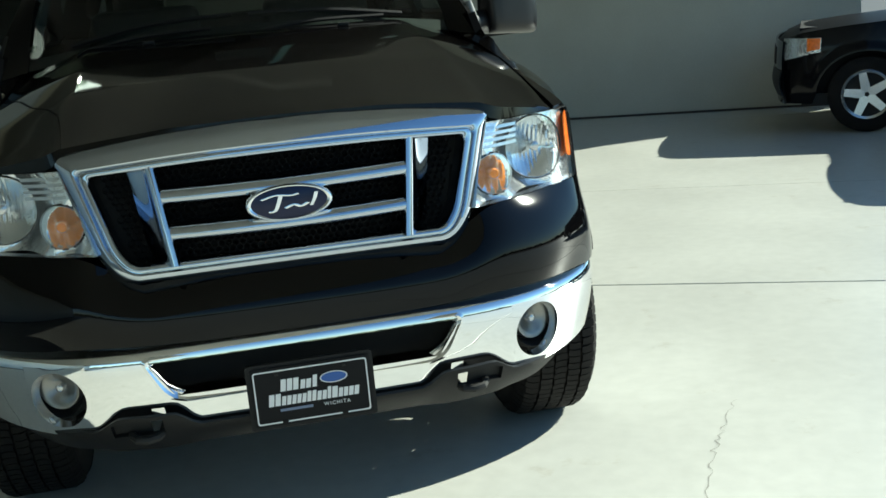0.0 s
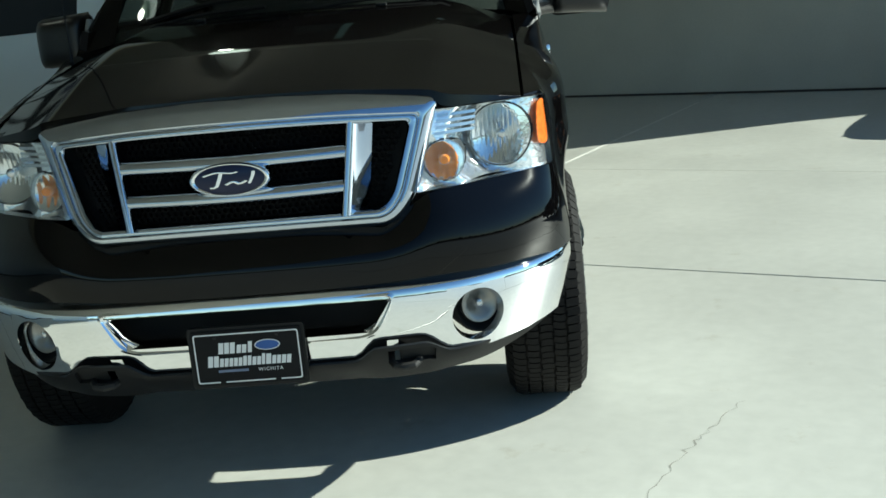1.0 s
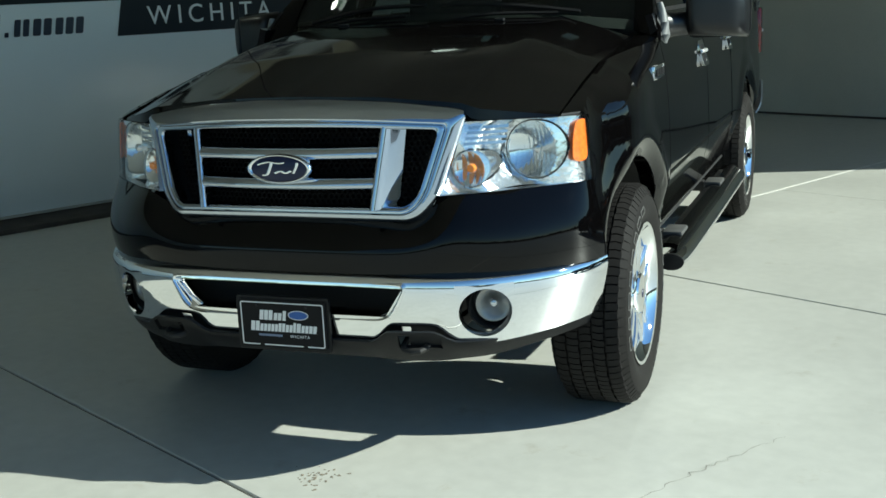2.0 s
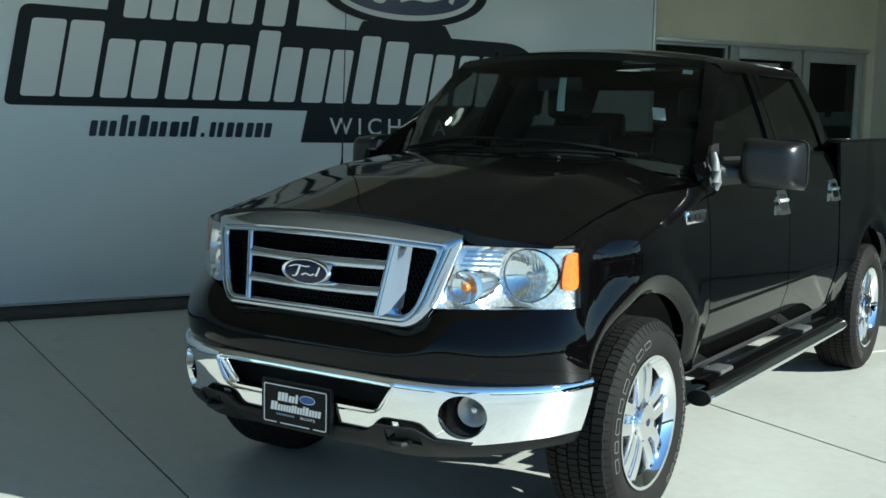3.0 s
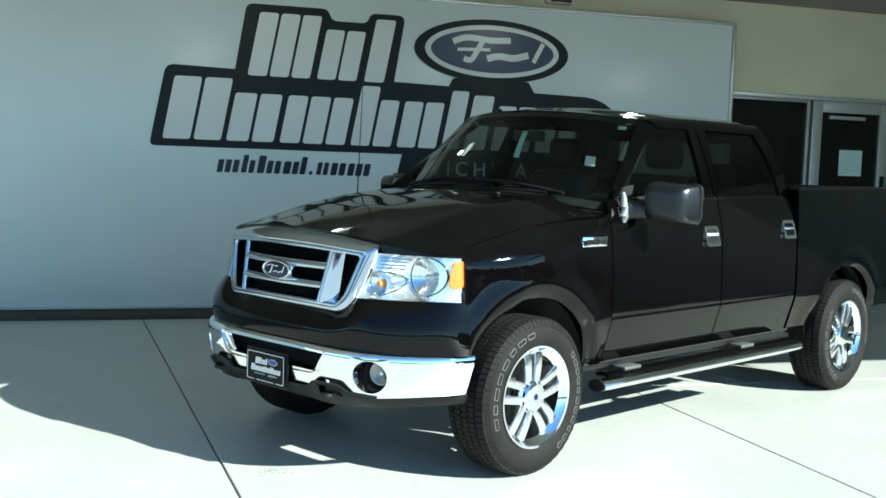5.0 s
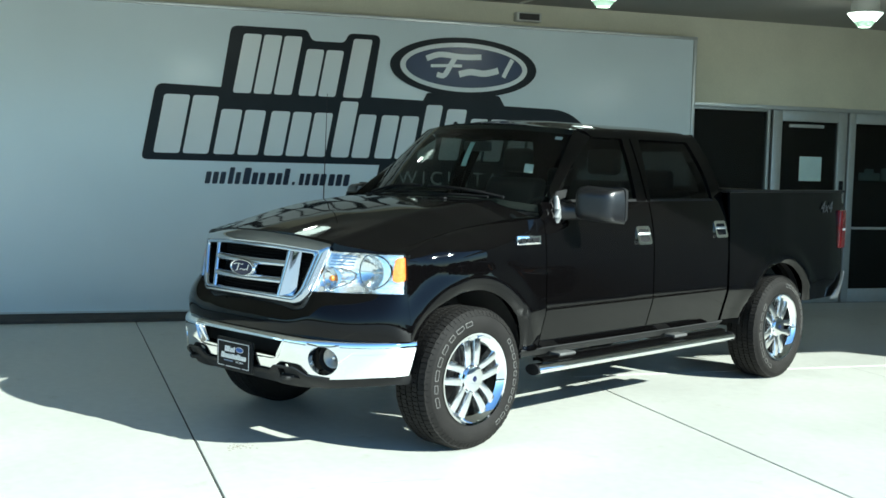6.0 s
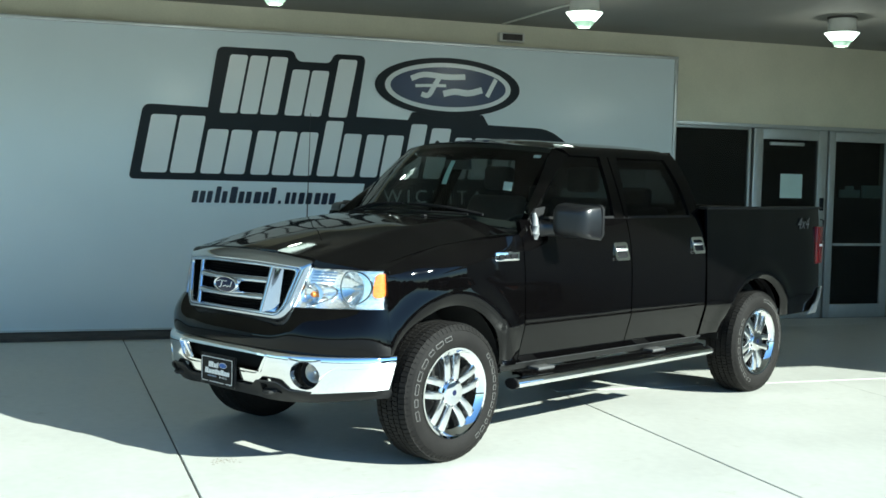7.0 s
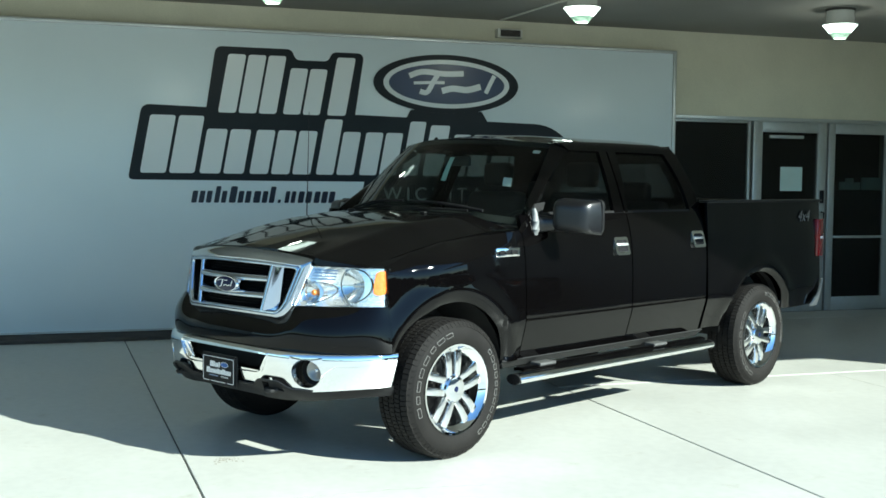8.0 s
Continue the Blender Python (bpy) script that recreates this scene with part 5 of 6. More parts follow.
for s, side in SIDES:
    drop, draw = (0.0, 0.0) if s > 0 else (0.036, 0.035)        # the far one sits lower and closer in

    def shell(u, v, s=s):
        """The mirror's rounded back, deepest in the middle."""
        a, b = 2 * u - 1, 2 * v - 1
        k = (1 - abs(a) ** 5) * (1 - abs(b) ** 5)
        half = (MIR_X1 - MIR_X0) / 2
        x = (MIR_X0 + MIR_X1) / 2 + a * half * (1 - 0.05 * abs(b) ** 3 - 0.05 * max(0, b) ** 2)
        return Vector((s * x, mirror_back(x) - 0.150 * max(0, k) ** 0.30, (MIR_Z0 + MIR_Z1) / 2 + b * (MIR_Z1 - MIR_Z0) / 2 - 0.008 * a))
    mir = part("side_mirror", grid(shell, linspace(0, 1, 33), linspace(0, 1, 27)), MIRROR, truck, "black side mirror on a silver foot", 60)
    lip = [(MIR_X0 - 0.003, MIR_Z0 - 0.003), (MIR_X1 + 0.003, MIR_Z0 - 0.003), (MIR_X1 + 0.003, MIR_Z1 + 0.003), (MIR_X0 - 0.003, MIR_Z1 + 0.003)]
    pane = [(MIR_X0 + 0.011, MIR_Z0 + 0.011), (MIR_X1 - 0.011, MIR_Z0 + 0.011), (MIR_X1 - 0.011, MIR_Z1 - 0.011), (MIR_X0 + 0.011, MIR_Z1 - 0.011)]
    part("mirror_rim", ring(rounded(lip, 0.042), rounded(pane, 0.034), 0.022, lambda a, b, d, s=s: Vector((s * a, mirror_back(a) - 0.010 + d, b))), PLASTIC, mir, "grey rim")
    part("mirror_glass", prism(rounded(pane, 0.034), 0.004, lambda a, b, d, s=s: Vector((s * a, mirror_back(a) + d, b))), CHROME, mir, "mirror glass")
    part("mirror_arm", tube([(s * 0.905, 0.80, 1.338), (s * 0.945, 0.835, 1.338), (s * 0.99, 0.875, 1.340), (s * 1.04, 0.905, 1.342)], [0.046, 0.040, 0.040, 0.042], 14, 1.25), MIRROR, mir, "black mirror arm")
    part("mirror_foot", tube([(s * 0.912, 0.748, 1.268), (s * 0.915, 0.752, 1.300), (s * 0.911, 0.757, 1.350), (s * 0.903, 0.757, 1.400), (s * 0.898, 0.755, 1.432)], [0.018, 0.027, 0.024, 0.019, 0.012], 14), FOOT, mir, "silver mirror foot")
    for ob in [mir] + list(mir.children):
        if ob.name.split(".")[0] not in ("mirror_foot", "mirror_arm"):
            for v in ob.data.vertices:
                v.co.z -= drop
                v.co.x -= s * draw
    part("mirror_sail", prism([(0.70, 1.385), (0.84, 1.392), (0.90, 1.47), (0.80, 1.46)], 0.012, lambda a, b, d, s=s: cab_point(a, b, s, -0.006 + d)), PLASTIC, mir)

# step bars
for s, side in SIDES:
    pts = [(s * 0.985, 0.49, 0.405), (s * 1.000, 0.60, 0.410), (s * 1.005, 0.9, 0.412), (s * 1.005, 2.3, 0.412), (s * 1.000, 2.60, 0.410), (s * 0.985, 2.71, 0.405)]
    step = part("step_bar", tube(curve_through(pts, 40), 0.052, 18, 0.62), CHROME, truck, "chrome oval step bar with black treads")
    for y in (0.49, 2.71):
        part("end_cap", tube([(s * 0.985, y - 0.012, 0.405), (s * 0.985, y + 0.012, 0.405)], 0.053, 18, 0.64), PLASTIC, step, "black end cap")
    part("tread", grid(lambda u, v: Vector((s * (0.922 + 0.075 * v), 0.56 + 2.08 * u, 0.440 + 0.008 * math.sin(3.14 * v))), linspace(0, 1, 25), linspace(0, 1, 6), thick=0.02), PAINT, step, "glossy black ribbed tread")
    for y in (0.80, 2.06):
        part("step_pad", box((s * 0.905, y - 0.07, 0.444), (s * 0.992, y + 0.09, 0.478), 0.008), HOUSING_GREY, step)
        part("bracket", box((s * 0.70, y - 0.03, 0.42), (s * 0.90, y + 0.03, 0.475), 0.008), CHASSIS, step)
    for y in (0.68, 1.0, 1.3, 1.6, 1.9, 2.25, 2.5):
        part("tread_rib", box((s * 0.925, y - 0.008, 0.446), (s * 0.985, y + 0.008, 0.453), 0.002), RUBBER, step)


# wheels
def make_wheel(m):
    """A wheel with its outer face towards +x."""
    w = new("wheel")
    w.parent = truck
    w.matrix_local = m
    tagged(w, "white-lettered tyre on a chrome five-spoke wheel")
    prof = [(-0.125, 0.262), (-0.135, 0.290), (-0.140, 0.325), (-0.130, 0.365), (-0.112, 0.386), (-0.08, 0.392), (0.08, 0.392), (0.112, 0.386), (0.130, 0.365), (0.140, 0.325), (0.137, 0.300), (0.128, 0.272), (0.118, 0.258), (0.10, 0.252)]
    tyre = part("tyre", lathe(prof, 72), RUBBER, w, "black tyre", 40)
    bm = bmesh.new()
    rows = ((-0.113, -0.072, 84, 0.0, 0.006), (-0.064, -0.026, 96, 0.5, 0.014), (-0.019, 0.019, 96, 0.0, -0.014), (0.026, 0.064, 96, 0.5, 0.014), (0.072, 0.113, 84, 0.0, -0.006))
    for x0, x1, n, off, skew in rows:
        for k in range(n):
            # each block is a bent chevron with open grooves round it
            a0, a1 = (2 * math.pi * (k + off + q + rnd.uniform(-0.03, 0.03)) / n for q in (0.075, 0.925))
            bend = 0.004 if k % 2 else -0.003
            outline = ((x0, a0), ((x0 + x1) / 2, a0 + skew * 0.8), (x1, a0 + skew * 0.5), (x1 + bend * 0.5, (a0 + a1) / 2 + skew * 0.5), (x1, a1 + skew * 0.5), ((x0 + x1) / 2, a1 + skew * 0.8), (x0, a1), (x0 + bend * 0.5, (a0 + a1) / 2))
            low, top = ([bm.verts.new((x, (r - (0.010 if abs(x) > 0.1 else 0.0)) * math.cos(a), (r - (0.010 if abs(x) > 0.1 else 0.0)) * math.sin(a))) for x, a in outline] for r in (0.388, 0.4045))
            bm.faces.new(top)
            for i in range(8):
                bm.faces.new((low[i], low[(i + 1) % 8], top[(i + 1) % 8], top[i]))
    for k in range(72):
        a0, a1 = (2 * math.pi * (k + q) / 72 for q in (0.10, 0.90))
        for sx in (1, -1):
            vs_ = [bm.verts.new((sx * x, r * math.cos(a), r * math.sin(a))) for x, r in ((0.110, 0.393), (0.134, 0.362)) for a in (a0, a1)]
            vt = [bm.verts.new((sx * (x - 0.006), (r - 0.004) * math.cos(a), (r - 0.004) * math.sin(a))) for x, r in ((0.110, 0.393), (0.134, 0.362)) for a in (a0, a1)]
            bm.faces.new((vs_[0], vs_[1], vs_[3], vs_[2]))
            for i, j in ((0, 1), (1, 3), (3, 2), (2, 0)):
                bm.faces.new((vs_[i], vs_[j], vt[j], vt[i]))
    tagged(part("tread", bm, RUBBER, tyre, "blocky tread", 20), kind="stuff")
    # raised white marks on the sidewall, as plain bars along two arcs
    for mid, n, span in ((2.57, 8, 1.85), (-0.22, 11, 1.75)):
        for k in range(n):
            a = mid + (k - (n - 1) / 2) * span / n
            wide = (0.36, 0.40, 0.30, 0.38)[k % 4] * span / n
            a0, a1 = a - wide, a + wide
            ra, rb = 0.315, 0.340
            o = [((ra if q in (0, 1) else rb), (a0 if q in (0, 3) else a1)) for q in range(4)]
            i_ = [((ra + 0.0020 if q in (0, 1) else rb - 0.0020), (a0 + 0.0062 if q in (0, 3) else a1 - 0.0062)) for q in range(4)]
            def lay(r, an, d):
                return Vector((interp(r, [(0.30, 0.1385), (0.325, 0.1412), (0.365, 0.1315)]) + d, r * math.cos(an), r * math.sin(an)))
            part("side_mark", ring(rounded(o, 0.013, 4), rounded(i_, 0.011, 4), 0.0014, lay), LETTER, tyre)
    rim = part("rim", lathe([(-0.12, 0.250), (0.02, 0.222), (0.085, 0.228), (0.108, 0.238), (0.116, 0.252), (0.124, 0.262), (0.130, 0.262), (0.128, 0.250), (0.112, 0.238), (0.095, 0.216), (0.0, 0.205), (-0.12, 0.235)], 72), CHROME, w, "chrome rim", 40)
    part("brake_disc", lathe([(-0.04, 0.0), (-0.04, 0.150), (-0.02, 0.150), (-0.02, 0.0)], 40), CHASSIS, w, "dark brake disc")
    part("backing", lathe([(-0.10, 0.0), (-0.10, 0.215), (-0.09, 0.215), (-0.09, 0.0)], 40), DARK, w)
    hub = part("hub", lathe([(0.0, 0.094), (0.075, 0.092), (0.092, 0.084), (0.096, 0.078), (0.112, 0.076), (0.119, 0.070), (0.121, 0.050), (0.122, 0.0)], 40), CHROME, rim, "chrome centre cap", 30)
    part("cap_mark", lathe([(0.1235, 0.0), (0.1235, 0.015), (0.1205, 0.018)], 24), BADGE, hub, "small dark oval")
    for k in range(5):
        mid = 2 * math.pi * k / 5 + math.pi / 2
        for q in (-1, 1):
            sp = bmesh.new()
            loops_ = []
            sect = ((-1, -0.050), (-1, -0.010), (-0.88, -0.0015), (-0.5, -0.0002), (0, 0.0), (0.5, -0.0002), (0.88, -0.0015), (1, -0.010), (1, -0.050))
            for t in linspace(0, 1, 9):
                r = 0.070 + (0.243 - 0.070) * t
                off = q * (0.0330 + 0.013 * t)
                half = 0.0215 + 0.006 * t
                ox = 0.100 + 0.010 * math.sin(math.pi * (0.10 + 0.75 * t)) - 0.002 * t
                ta, tb = Vector((0, math.cos(mid), math.sin(mid))), Vector((0, -math.sin(mid), math.cos(mid)))
                loops_.append([sp.verts.new(ta * r + tb * (off + half * c) + Vector((ox + d, 0, 0))) for c, d in sect])
            for i in range(8):
                for j in range(8):
                    sp.faces.new((loops_[i][j], loops_[i][j + 1], loops_[i + 1][j + 1], loops_[i + 1][j]))
            part("spoke", sp, WHEELCHROME, rim, angle=28)
    for k in range(5):
        a = 2 * math.pi * (k + 0.5) / 5 + math.pi / 2
        part("lug_nut", lathe([(0.07, 0.012), (0.098, 0.011), (0.106, 0.006), (0.106, 0.0)], 12, centre=(0, 0.068 * math.cos(a), 0.068 * math.sin(a))), CHROME, rim)
    return w


WHEELS = [(0.842, 0.0, 0), (0.842, WB, 0), (-0.842, 0.0, 180), (-0.842, WB, 180)]
first = make_wheel(pose(0.842, 0.0, 0.402, 3, 0, 0))
for k, (x, y, turn) in enumerate(WHEELS[1:]):
    copy_thing(first, pose(x, y, 0.402) @ pose(0, 0, 0, 0, 0, turn) @ pose(0, 0, 0, 47 * (k + 1), 0, 0))

# chassis and cabin
for s in (1, -1):
    part("frame_rail", box((s * 0.40, -0.72, 0.46), (s * 0.50, 4.60, 0.60), 0.01), CHASSIS, truck, "dark steel frame rail")
part("floor_pan", box((-0.90, 0.48, 0.56), (0.90, 2.70, 0.60)), CHASSIS, truck)
part("engine_block", box((-0.48, -0.70, 0.50), (0.48, 0.50, 1.02), 0.03), CHASSIS, truck, "dark engine and radiator mass")
part("radiator_wall", box((-0.47, -0.62, 0.66), (0.47, -0.56, 1.06)), CHASSIS, truck)
part("inner_apron", box((-0.80, -0.36, 0.96), (0.80, 0.52, 1.04)), CHASSIS, truck)
for y in (0.0, WB):
    part("axle", tube([(-0.70, y, 0.402), (0.70, y, 0.402)], 0.045, 12), CHASSIS, truck, "dark axle")
    part("differential", lathe([(-0.16, 0.0), (-0.10, 0.11), (0.0, 0.15), (0.10, 0.11), (0.16, 0.0)], 20, centre=(0.0 if y else -0.2, y, 0.40)), CHASSIS, truck)
part("drive_shaft", tube([(0, 0.9, 0.52), (0, WB, 0.44)], 0.045, 10), CHASSIS, truck)
part("exhaust", tube([(-0.3, 0.6, 0.50), (-0.3, 2.6, 0.46), (-0.55, 3.1, 0.55), (-0.6, 4.5, 0.55)], 0.04, 10), CHASSIS, truck)
part("fuel_tank", box((0.52, 1.2, 0.46), (0.80, 2.4, 0.60), 0.03), CHASSIS, truck)
part("cabin_floor", box((-0.86, 0.50, 0.60), (0.86, 2.66, 0.64)), CABIN, truck)
part("dashboard", grid(lambda x, v: Vector((x, 0.62 + 0.22 * (x / 0.8) ** 2 * (1 - v) + 0.40 * v, 1.33 - 0.03 * (x / 0.8) ** 2 - 0.10 * smooth(0.55, 1.0, v))), linspace(-0.80, 0.80, 17), linspace(0, 1, 9), thick=0.06), DASH, truck, "dark dashboard")
part("dash_face", box((-0.80, 1.00, 0.75), (0.80, 1.04, 1.24), 0.02), DASH, truck)
wheel_ring = [(0.38 + 0.185 * math.cos(a), 1.20 + 0.07 * math.sin(a), 1.22 + 0.172 * math.sin(a)) for a in linspace(0, 2 * math.pi, 33)[:-1]]
steer = part("steering_wheel", tube(wheel_ring, 0.014, 8, closed=True), DASH, truck, "dark steering wheel")
part("column", tube([(0.38, 1.02, 1.14), (0.38, 1.20, 1.22)], 0.05, 10), DASH, steer)
part("steering_spoke", box((0.21, 1.19, 1.205), (0.55, 1.21, 1.235), 0.006), DASH, steer)
for x in (-0.40, 0.40):
    seat = part("front_seat", box((x - 0.25, 1.25, 0.78), (x + 0.25, 1.78, 0.95), 0.05, 3), CABIN, truck, "dark front seat")
    back = box((x - 0.25, -0.07, 0.0), (x + 0.25, 0.09, 0.62), 0.05, 3)
    for v in back.verts:
        v.co = Vector((v.co.x, 1.74 + v.co.y + v.co.z * 0.25, 0.90 + v.co.z))
    part("seat_back", back, CABIN, seat)
    hr = box((x - 0.13, -0.05, 0.0), (x + 0.13, 0.05, 0.18), 0.04, 3)
    for v in hr.verts:
        v.co = Vector((v.co.x, 1.91 + v.co.y, 1.56 + v.co.z))
    part("headrest", hr, CABIN, seat)
bench = part("rear_seat", box((-0.72, 2.05, 0.78), (0.72, 2.45, 0.95), 0.05, 3), CABIN, truck, "dark rear bench")
part("seat_back", box((-0.72, 2.42, 0.90), (0.72, 2.58, 1.46), 0.05, 3), CABIN, bench)
for x in (-0.45, 0.45):
    part("headrest", box((x - 0.13, 2.46, 1.44), (x + 0.13, 2.55, 1.60), 0.035, 3), CABIN, bench)
part("interior_mirror", box((-0.12, 1.00, 1.70), (0.12, 1.03, 1.765), 0.012), DASH, truck, "interior mirror")


# ---- parked cars beside the side wall: nose towards -y in their own space ----
def make_suv(m):
    car = thing("parked_suv", "black compact sport utility vehicle with silver wheels", "car", m, "parked cars")
    W, ZC, RA = 0.86, 0.36, 0.405
    inside = (0, 1.2, 0.6)

    def waist(y):
        """Half width at the waist."""
        return W - 0.20 * max(0, (-0.35 - y) / 0.55) ** 2 - 0.06 * max(0, (y - 3.1) / 0.45) ** 2

    def hood_top(y):
        return interp(y, [(-0.86, 0.86), (-0.78, 0.93), (-0.6, 0.985), (-0.2, 1.03), (0.45, 1.075), (3.6, 1.09)])

    for s in (1, -1):
        ys = set(linspace(-0.80, 3.55, 50))
        for yc in (0.0, 2.62):
            ys |= {yc + RA * math.cos(math.pi * k / 24) * 0.999 for k in range(25)}

        def side(y, v, s=s):
            lo = 0.30
            for yc in (0.0, 2.62):
                if abs(y - yc) < RA:
                    lo = max(lo, ZC + math.sqrt(RA ** 2 - (y - yc) ** 2) * 1.02)
            z = lo + (hood_top(y) - 0.02 - lo) * v
            t = max(0, (z - 0.75) / 0.33)
            lip = 0.025 * (1 - smooth(0.43, 0.50, min(math.hypot(y - yc, z - ZC) for yc in (0.0, 2.62))))
            return Vector((s * (waist(y) - 0.05 * t * t - 0.03 * max(0, (0.45 - z) / 0.15) ** 2 + lip), y, z))
        part("body_side", grid(side, sorted(ys), linspace(0, 1, 15), thick=0.02, ref=inside), PAINT_SUV, car, "black body side", 40)

    def lid(u, v):
        y = -0.80 - 0.09 * (1 - u * u) * (1 - v) + 1.30 * v
        return Vector((u * (waist(y) - 0.05), y, hood_top(y) + 0.035 * (1 - u * u) - 0.02))
    part("hood", grid(lid, linspace(-1, 1, 21), linspace(0, 1, 15), thick=0.02, ref=inside), HOOD_SUV, car, "dull black hood", 40)

    def nose(u, v):
        z = 0.30 + 0.60 * v
        return Vector((u * 0.76, -0.80 - 0.12 * (1 - abs(u) ** 2.5) - 0.03 * math.sin(3.1 * v), z))
    part("front_fascia", grid(nose, linspace(-1, 1, 25), linspace(0, 1, 9), thick=0.03, ref=inside), PAINT_SUV, car, "dark front fascia", 40)
    part("front_bumper", grid(lambda u, v: nose(u, 0.12 + 0.42 * v) + Vector((u * 0.03, -0.035 * math.sin(3.14 * v) - 0.01, 0)), linspace(-1, 1, 25), linspace(0, 1, 7), thick=0.02, ref=inside), PLASTIC, car, "dark plastic bumper", 40)
    part("grille", grid(lambda u, v: nose(0.55 * u, 0.60 + 0.28 * v) + Vector((0, -0.012, 0)), linspace(-1, 1, 9), linspace(0, 1, 5), thick=0.01, ref=inside), PLASTIC, car, "dark grille")

    def house_fn(u, v):
        y = interp(u, [(0.0, 0.85), (0.30, 1.45), (0.85, 3.2), (1.0, 3.50)])
        zt = interp(u, [(0.0, 1.08), (0.30, 1.66), (0.5, 1.71), (0.85, 1.68), (1.0, 1.12)])
        a = v * 2 - 1
        q = abs(a)
        hb, ht = W - 0.04, 0.62
        if q > 0.6:
            t = (q - 0.6) / 0.4
            return Vector((math.copysign(ht + (hb - ht) * t, a), y, zt + (1.06 - zt) * t))
        return Vector((a / 0.6 * ht, y, zt - 0.04 * (q / 0.6) ** 3))
    part("glasshouse", grid(house_fn, linspace(0, 1, 25), linspace(0, 1, 31)), DARK, car, "dark glazed cabin", 40)
    part("roof", grid(lambda u, v: house_fn(u, v) + Vector((0, 0, 0.012)), linspace(0.30, 0.87, 12), linspace(0.19, 0.81, 13), thick=0.012, ref=inside), PAINT_SUV, car)
    part("tail", grid(lambda u, v: Vector((u * 0.80, 3.55 + 0.04 * (1 - u * u), 0.30 + 0.80 * v)), linspace(-1, 1, 9), linspace(0, 1, 7), thick=0.02, ref=inside), PAINT_SUV, car)
    for s in (1, -1):
        def lampface(u, v, s=s):
            y = -0.80 + 0.44 * u
            return Vector((s * (waist(y) + 0.016 - 0.010 * v * v), y + 0.01 * v, 0.72 + 0.07 * u + (0.21 - 0.08 * u) * v))
        h = part("headlamp", grid(lampface, linspace(0, 1, 11), linspace(0, 1, 6), thick=0.04, ref=inside), REFLECT, car, "clear headlamp", 60)
        part("marker", grid(lambda u, v: lampface(u, v) + Vector((s * 0.006, -0.006, 0)), linspace(0.70, 1.0, 5), linspace(0.20, 0.98, 4), thick=0.01, ref=inside), AMBER, h, "amber marker", 60)
    for ob in car.children_recursive:         # short front overhang
        if ob.name.split(".")[0] != "wheel":
            for v in ob.data.vertices:
                v.co.z *= 0.875
                if v.co.y < -0.42:
                    v.co.y = -0.42 + (v.co.y + 0.42) * 0.62
    part("underside", box((-0.78, -0.52, 0.25), (0.78, 3.4, 0.34)), CHASSIS, car)
    part("inner_mass", box((-0.60, -0.52, 0.34), (0.60, 3.4, 0.88)), DARK, car)
    for s in (1, -1):
        for yc in (0.0, 2.62):
            wm = pose(s * 0.75, yc, 0.315) @ Matrix.Scale(0.88, 4) @ pose(0, 0, 0, 0, 0, 0 if s > 0 else 180)
            w = part("wheel", lathe([(-0.11, 0.22), (-0.115, 0.30), (-0.09, 0.352), (0.09, 0.352), (0.115, 0.30), (0.105, 0.235), (0.09, 0.225)], 48), RUBBER, car, "black tyre on a silver wheel", at=wm)
            part("rim", lathe([(0.085, 0.230), (0.100, 0.236), (0.106, 0.228), (0.098, 0.206), (0.06, 0.200)], 40), SILVER, w, "silver rim")
            part("wheel_back", lathe([(0.06, 0.202), (0.03, 0.0)], 32), CHASSIS, w)
            for k in range(5):
                a = 2 * math.pi * k / 5 + 0.5
                sp = bmesh.new()
                ta, tb = Vector((0, math.cos(a), math.sin(a))), Vector((0, -math.sin(a), math.cos(a)))
                lo = [sp.verts.new(ta * r + tb * h * q + Vector((x, 0, 0))) for r, h, x in ((0.02, 0.045, 0.085), (0.22, 0.034, 0.096)) for q in (-1, 1)]
                hi = [sp.verts.new(v.co - Vector((0.03, 0, 0))) for v in lo]
                sp.faces.new((lo[0], lo[1], lo[3], lo[2]))
                for i, j in ((0, 1), (1, 3), (3, 2), (2, 0)):
                    sp.faces.new((lo[i], lo[j], hi[j], hi[i]))
                part("spoke", sp, SILVER, w)
    return car


SUV = STR @ pose(2.38, 7.48, 0) @ pose(0, 0, 0, 0, 0, -92)
suv = make_suv(SUV)
copy_thing(suv, STR @ pose(3.66, 5.42, 0) @ pose(0, 0, 0, 0, 0, -90))

# ---- the yard's paving: slabs with open joints ----
GAP = 0.005
M_LINES, N_LINES = (-4.53, -1.10, 2.60, 6.30, 10.0, 13.7, 17.4, 21.1), (-19.4, -16.3, -13.3, -10.23, -7.18, -4.13, -1.055, 1.98, 8.07, 11.12, 14.2, 17.3)
for j in range(len(N_LINES) - 1):
    # the long joint off the wall stops at a cross joint
    lines = M_LINES if N_LINES[j] > 1.5 else M_LINES[:1] + M_LINES[2:]
    for i in range(len(lines) - 1):
        if N_LINES[j] > SIDE_N and lines[i] < EDGE_M:
            continue
        hi_n = SIDE_N if N_LINES[j + 1] > SIDE_N and N_LINES[j] > 5.5 and lines[i] < EDGE_M else N_LINES[j + 1]
        bm = box((lines[i] + GAP, N_LINES[j] + GAP, -0.05), (lines[i + 1] - GAP, hi_n - GAP, 0.0), 0.004, 1)
        for v in bm.verts:                    # one joint runs slightly askew
            if abs(v.co.y + 1.055) < 0.03:
                v.co.y += 0.0105 * v.co.x + 0.003
        part("slab", bm, CONCRETE, ground)
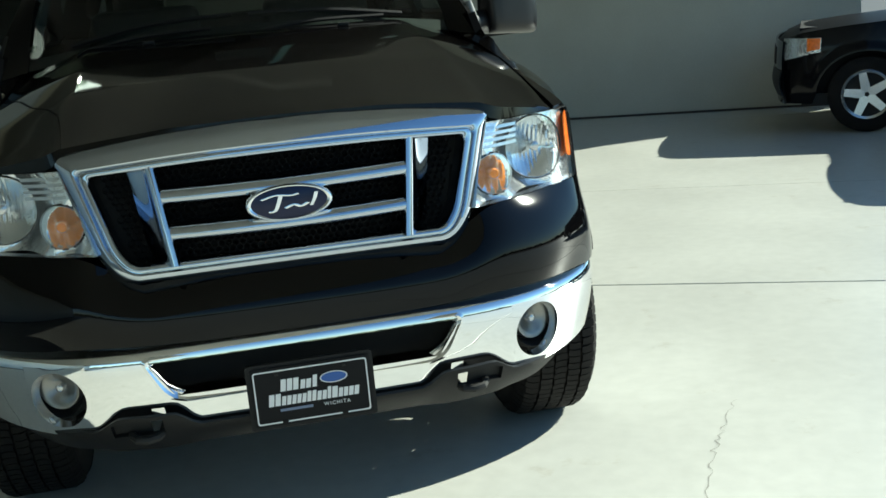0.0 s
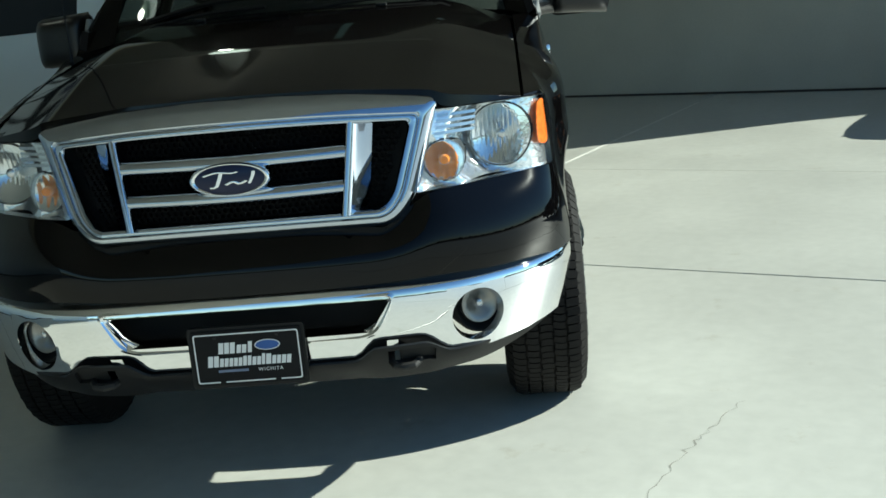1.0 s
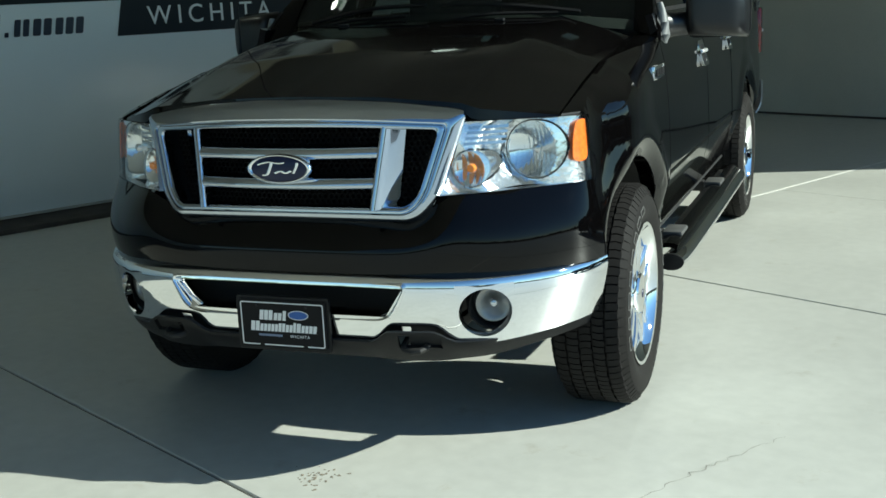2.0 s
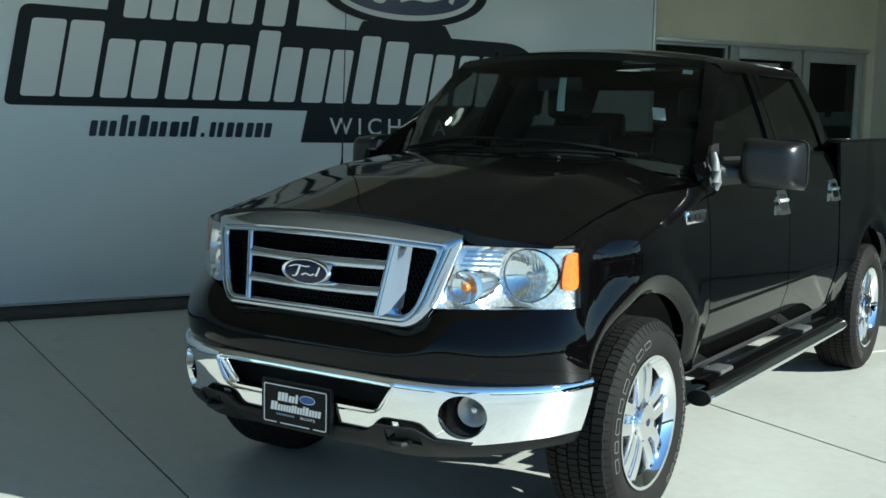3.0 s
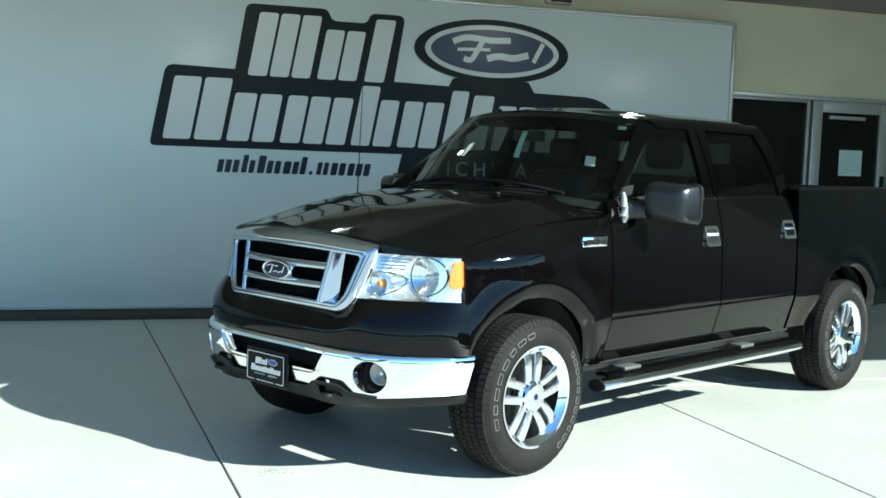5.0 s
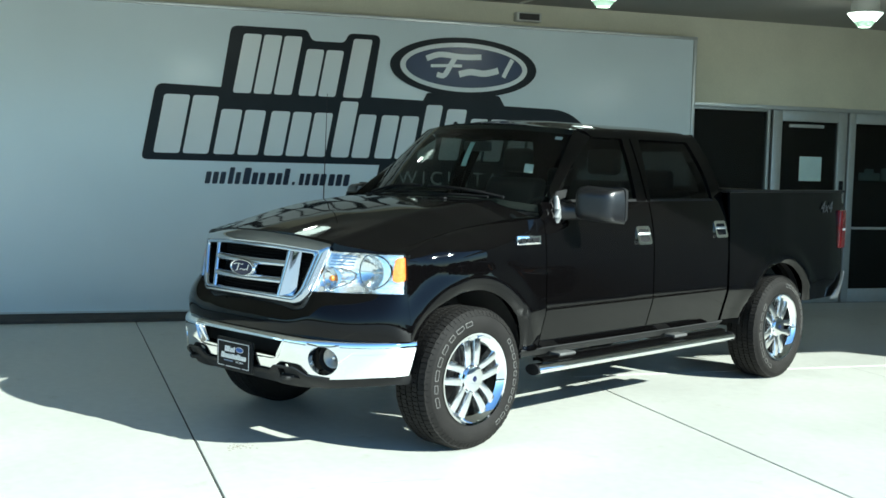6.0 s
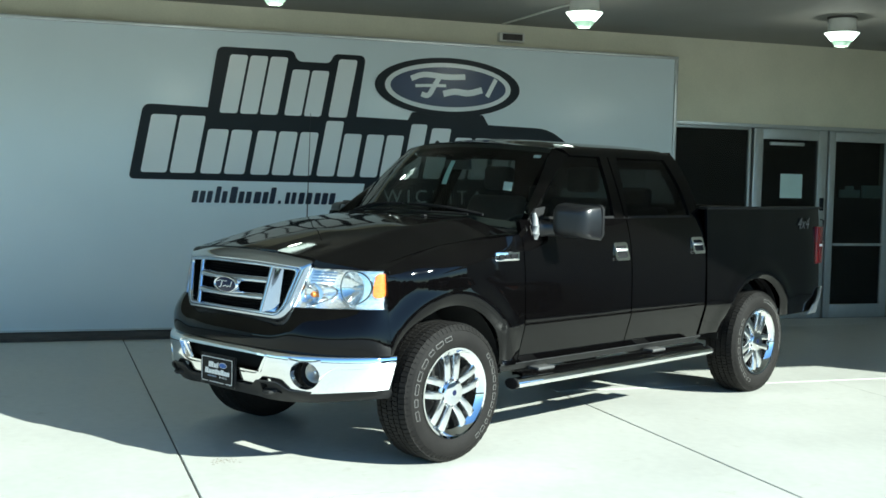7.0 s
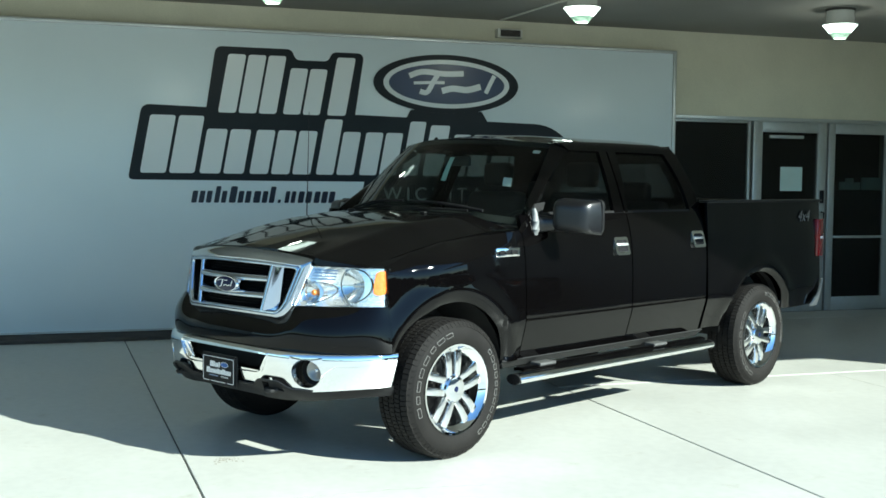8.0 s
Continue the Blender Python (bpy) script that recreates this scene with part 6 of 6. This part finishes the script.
for j in (N_LINES.index(1.98), N_LINES.index(8.07)):
    hi_n = min(SIDE_N, N_LINES[j + 1])
    part("slab", box((WALL_M + 0.0, max(5.19, N_LINES[j] + GAP), -0.05), (M_LINES[0] - GAP, hi_n - GAP, 0.0), 0.004, 1), CONCRETE, ground)
part("joint_bed", grid(lambda u, v: Vector((u, v, -0.009)), (M_LINES[0], M_LINES[-1]), (N_LINES[0], N_LINES[-1])), JOINT, ground, "dark joint filler")
part("sealant", box((-1.112, 1.97, -0.008), (-1.088, 8.0, 0.0015)), PALE_JOINT, ground, "pale joint sealant")
part("tooled_line", box((-1.08, 4.475, -0.008), (9.9, 4.487, 0.0006)), FAINT, ground, "faint worn saw cut")
rnd = random.Random(11)
pts = []
for k, (m, n) in enumerate(curve_through([(1.415, -0.62), (1.412, -0.5), (1.395, -0.23), (1.399, -0.02), (1.425, 0.20), (1.450, 0.44)], 44)):
    pts.append((m + rnd.uniform(-0.011, 0.011), n + rnd.uniform(-0.008, 0.008)))
bm = bmesh.new()
prev = None
for k, (m, n) in enumerate(pts):
    w = 0.0006 + 0.0022 * rnd.random() ** 2
    pair = [bm.verts.new((m - w, n, 0.0012)), bm.verts.new((m + w, n, 0.0012))]
    if prev:
        bm.faces.new((prev[0], prev[1], pair[1], pair[0]))
    prev = pair
part("crack", bm, CRACK, ground, "hairline crack")

# small dried oil specks in front of the truck
rnd = random.Random(21)
for k in range(42):
    x, y = rnd.gauss(0.06, 0.055), rnd.gauss(-0.975, 0.040)
    r = 0.0014 + 0.0042 * rnd.random() ** 2
    pts = [(r * (0.6 + 0.6 * rnd.random()) * math.cos(a) * 1.8, r * (0.6 + 0.6 * rnd.random()) * math.sin(a)) for a in linspace(0, 2 * math.pi, 11)[:-1]]
    spot = tagged(part("oil_speck", prism(pts, 0.0008, lambda a, b, d: Vector((a, b, d))), STAIN), "small dried brown oil speck on the concrete", "stain", "oil specks")
    spot.matrix_world = pose(x, y, 0.0006, 0, 0, rnd.uniform(0, 180))
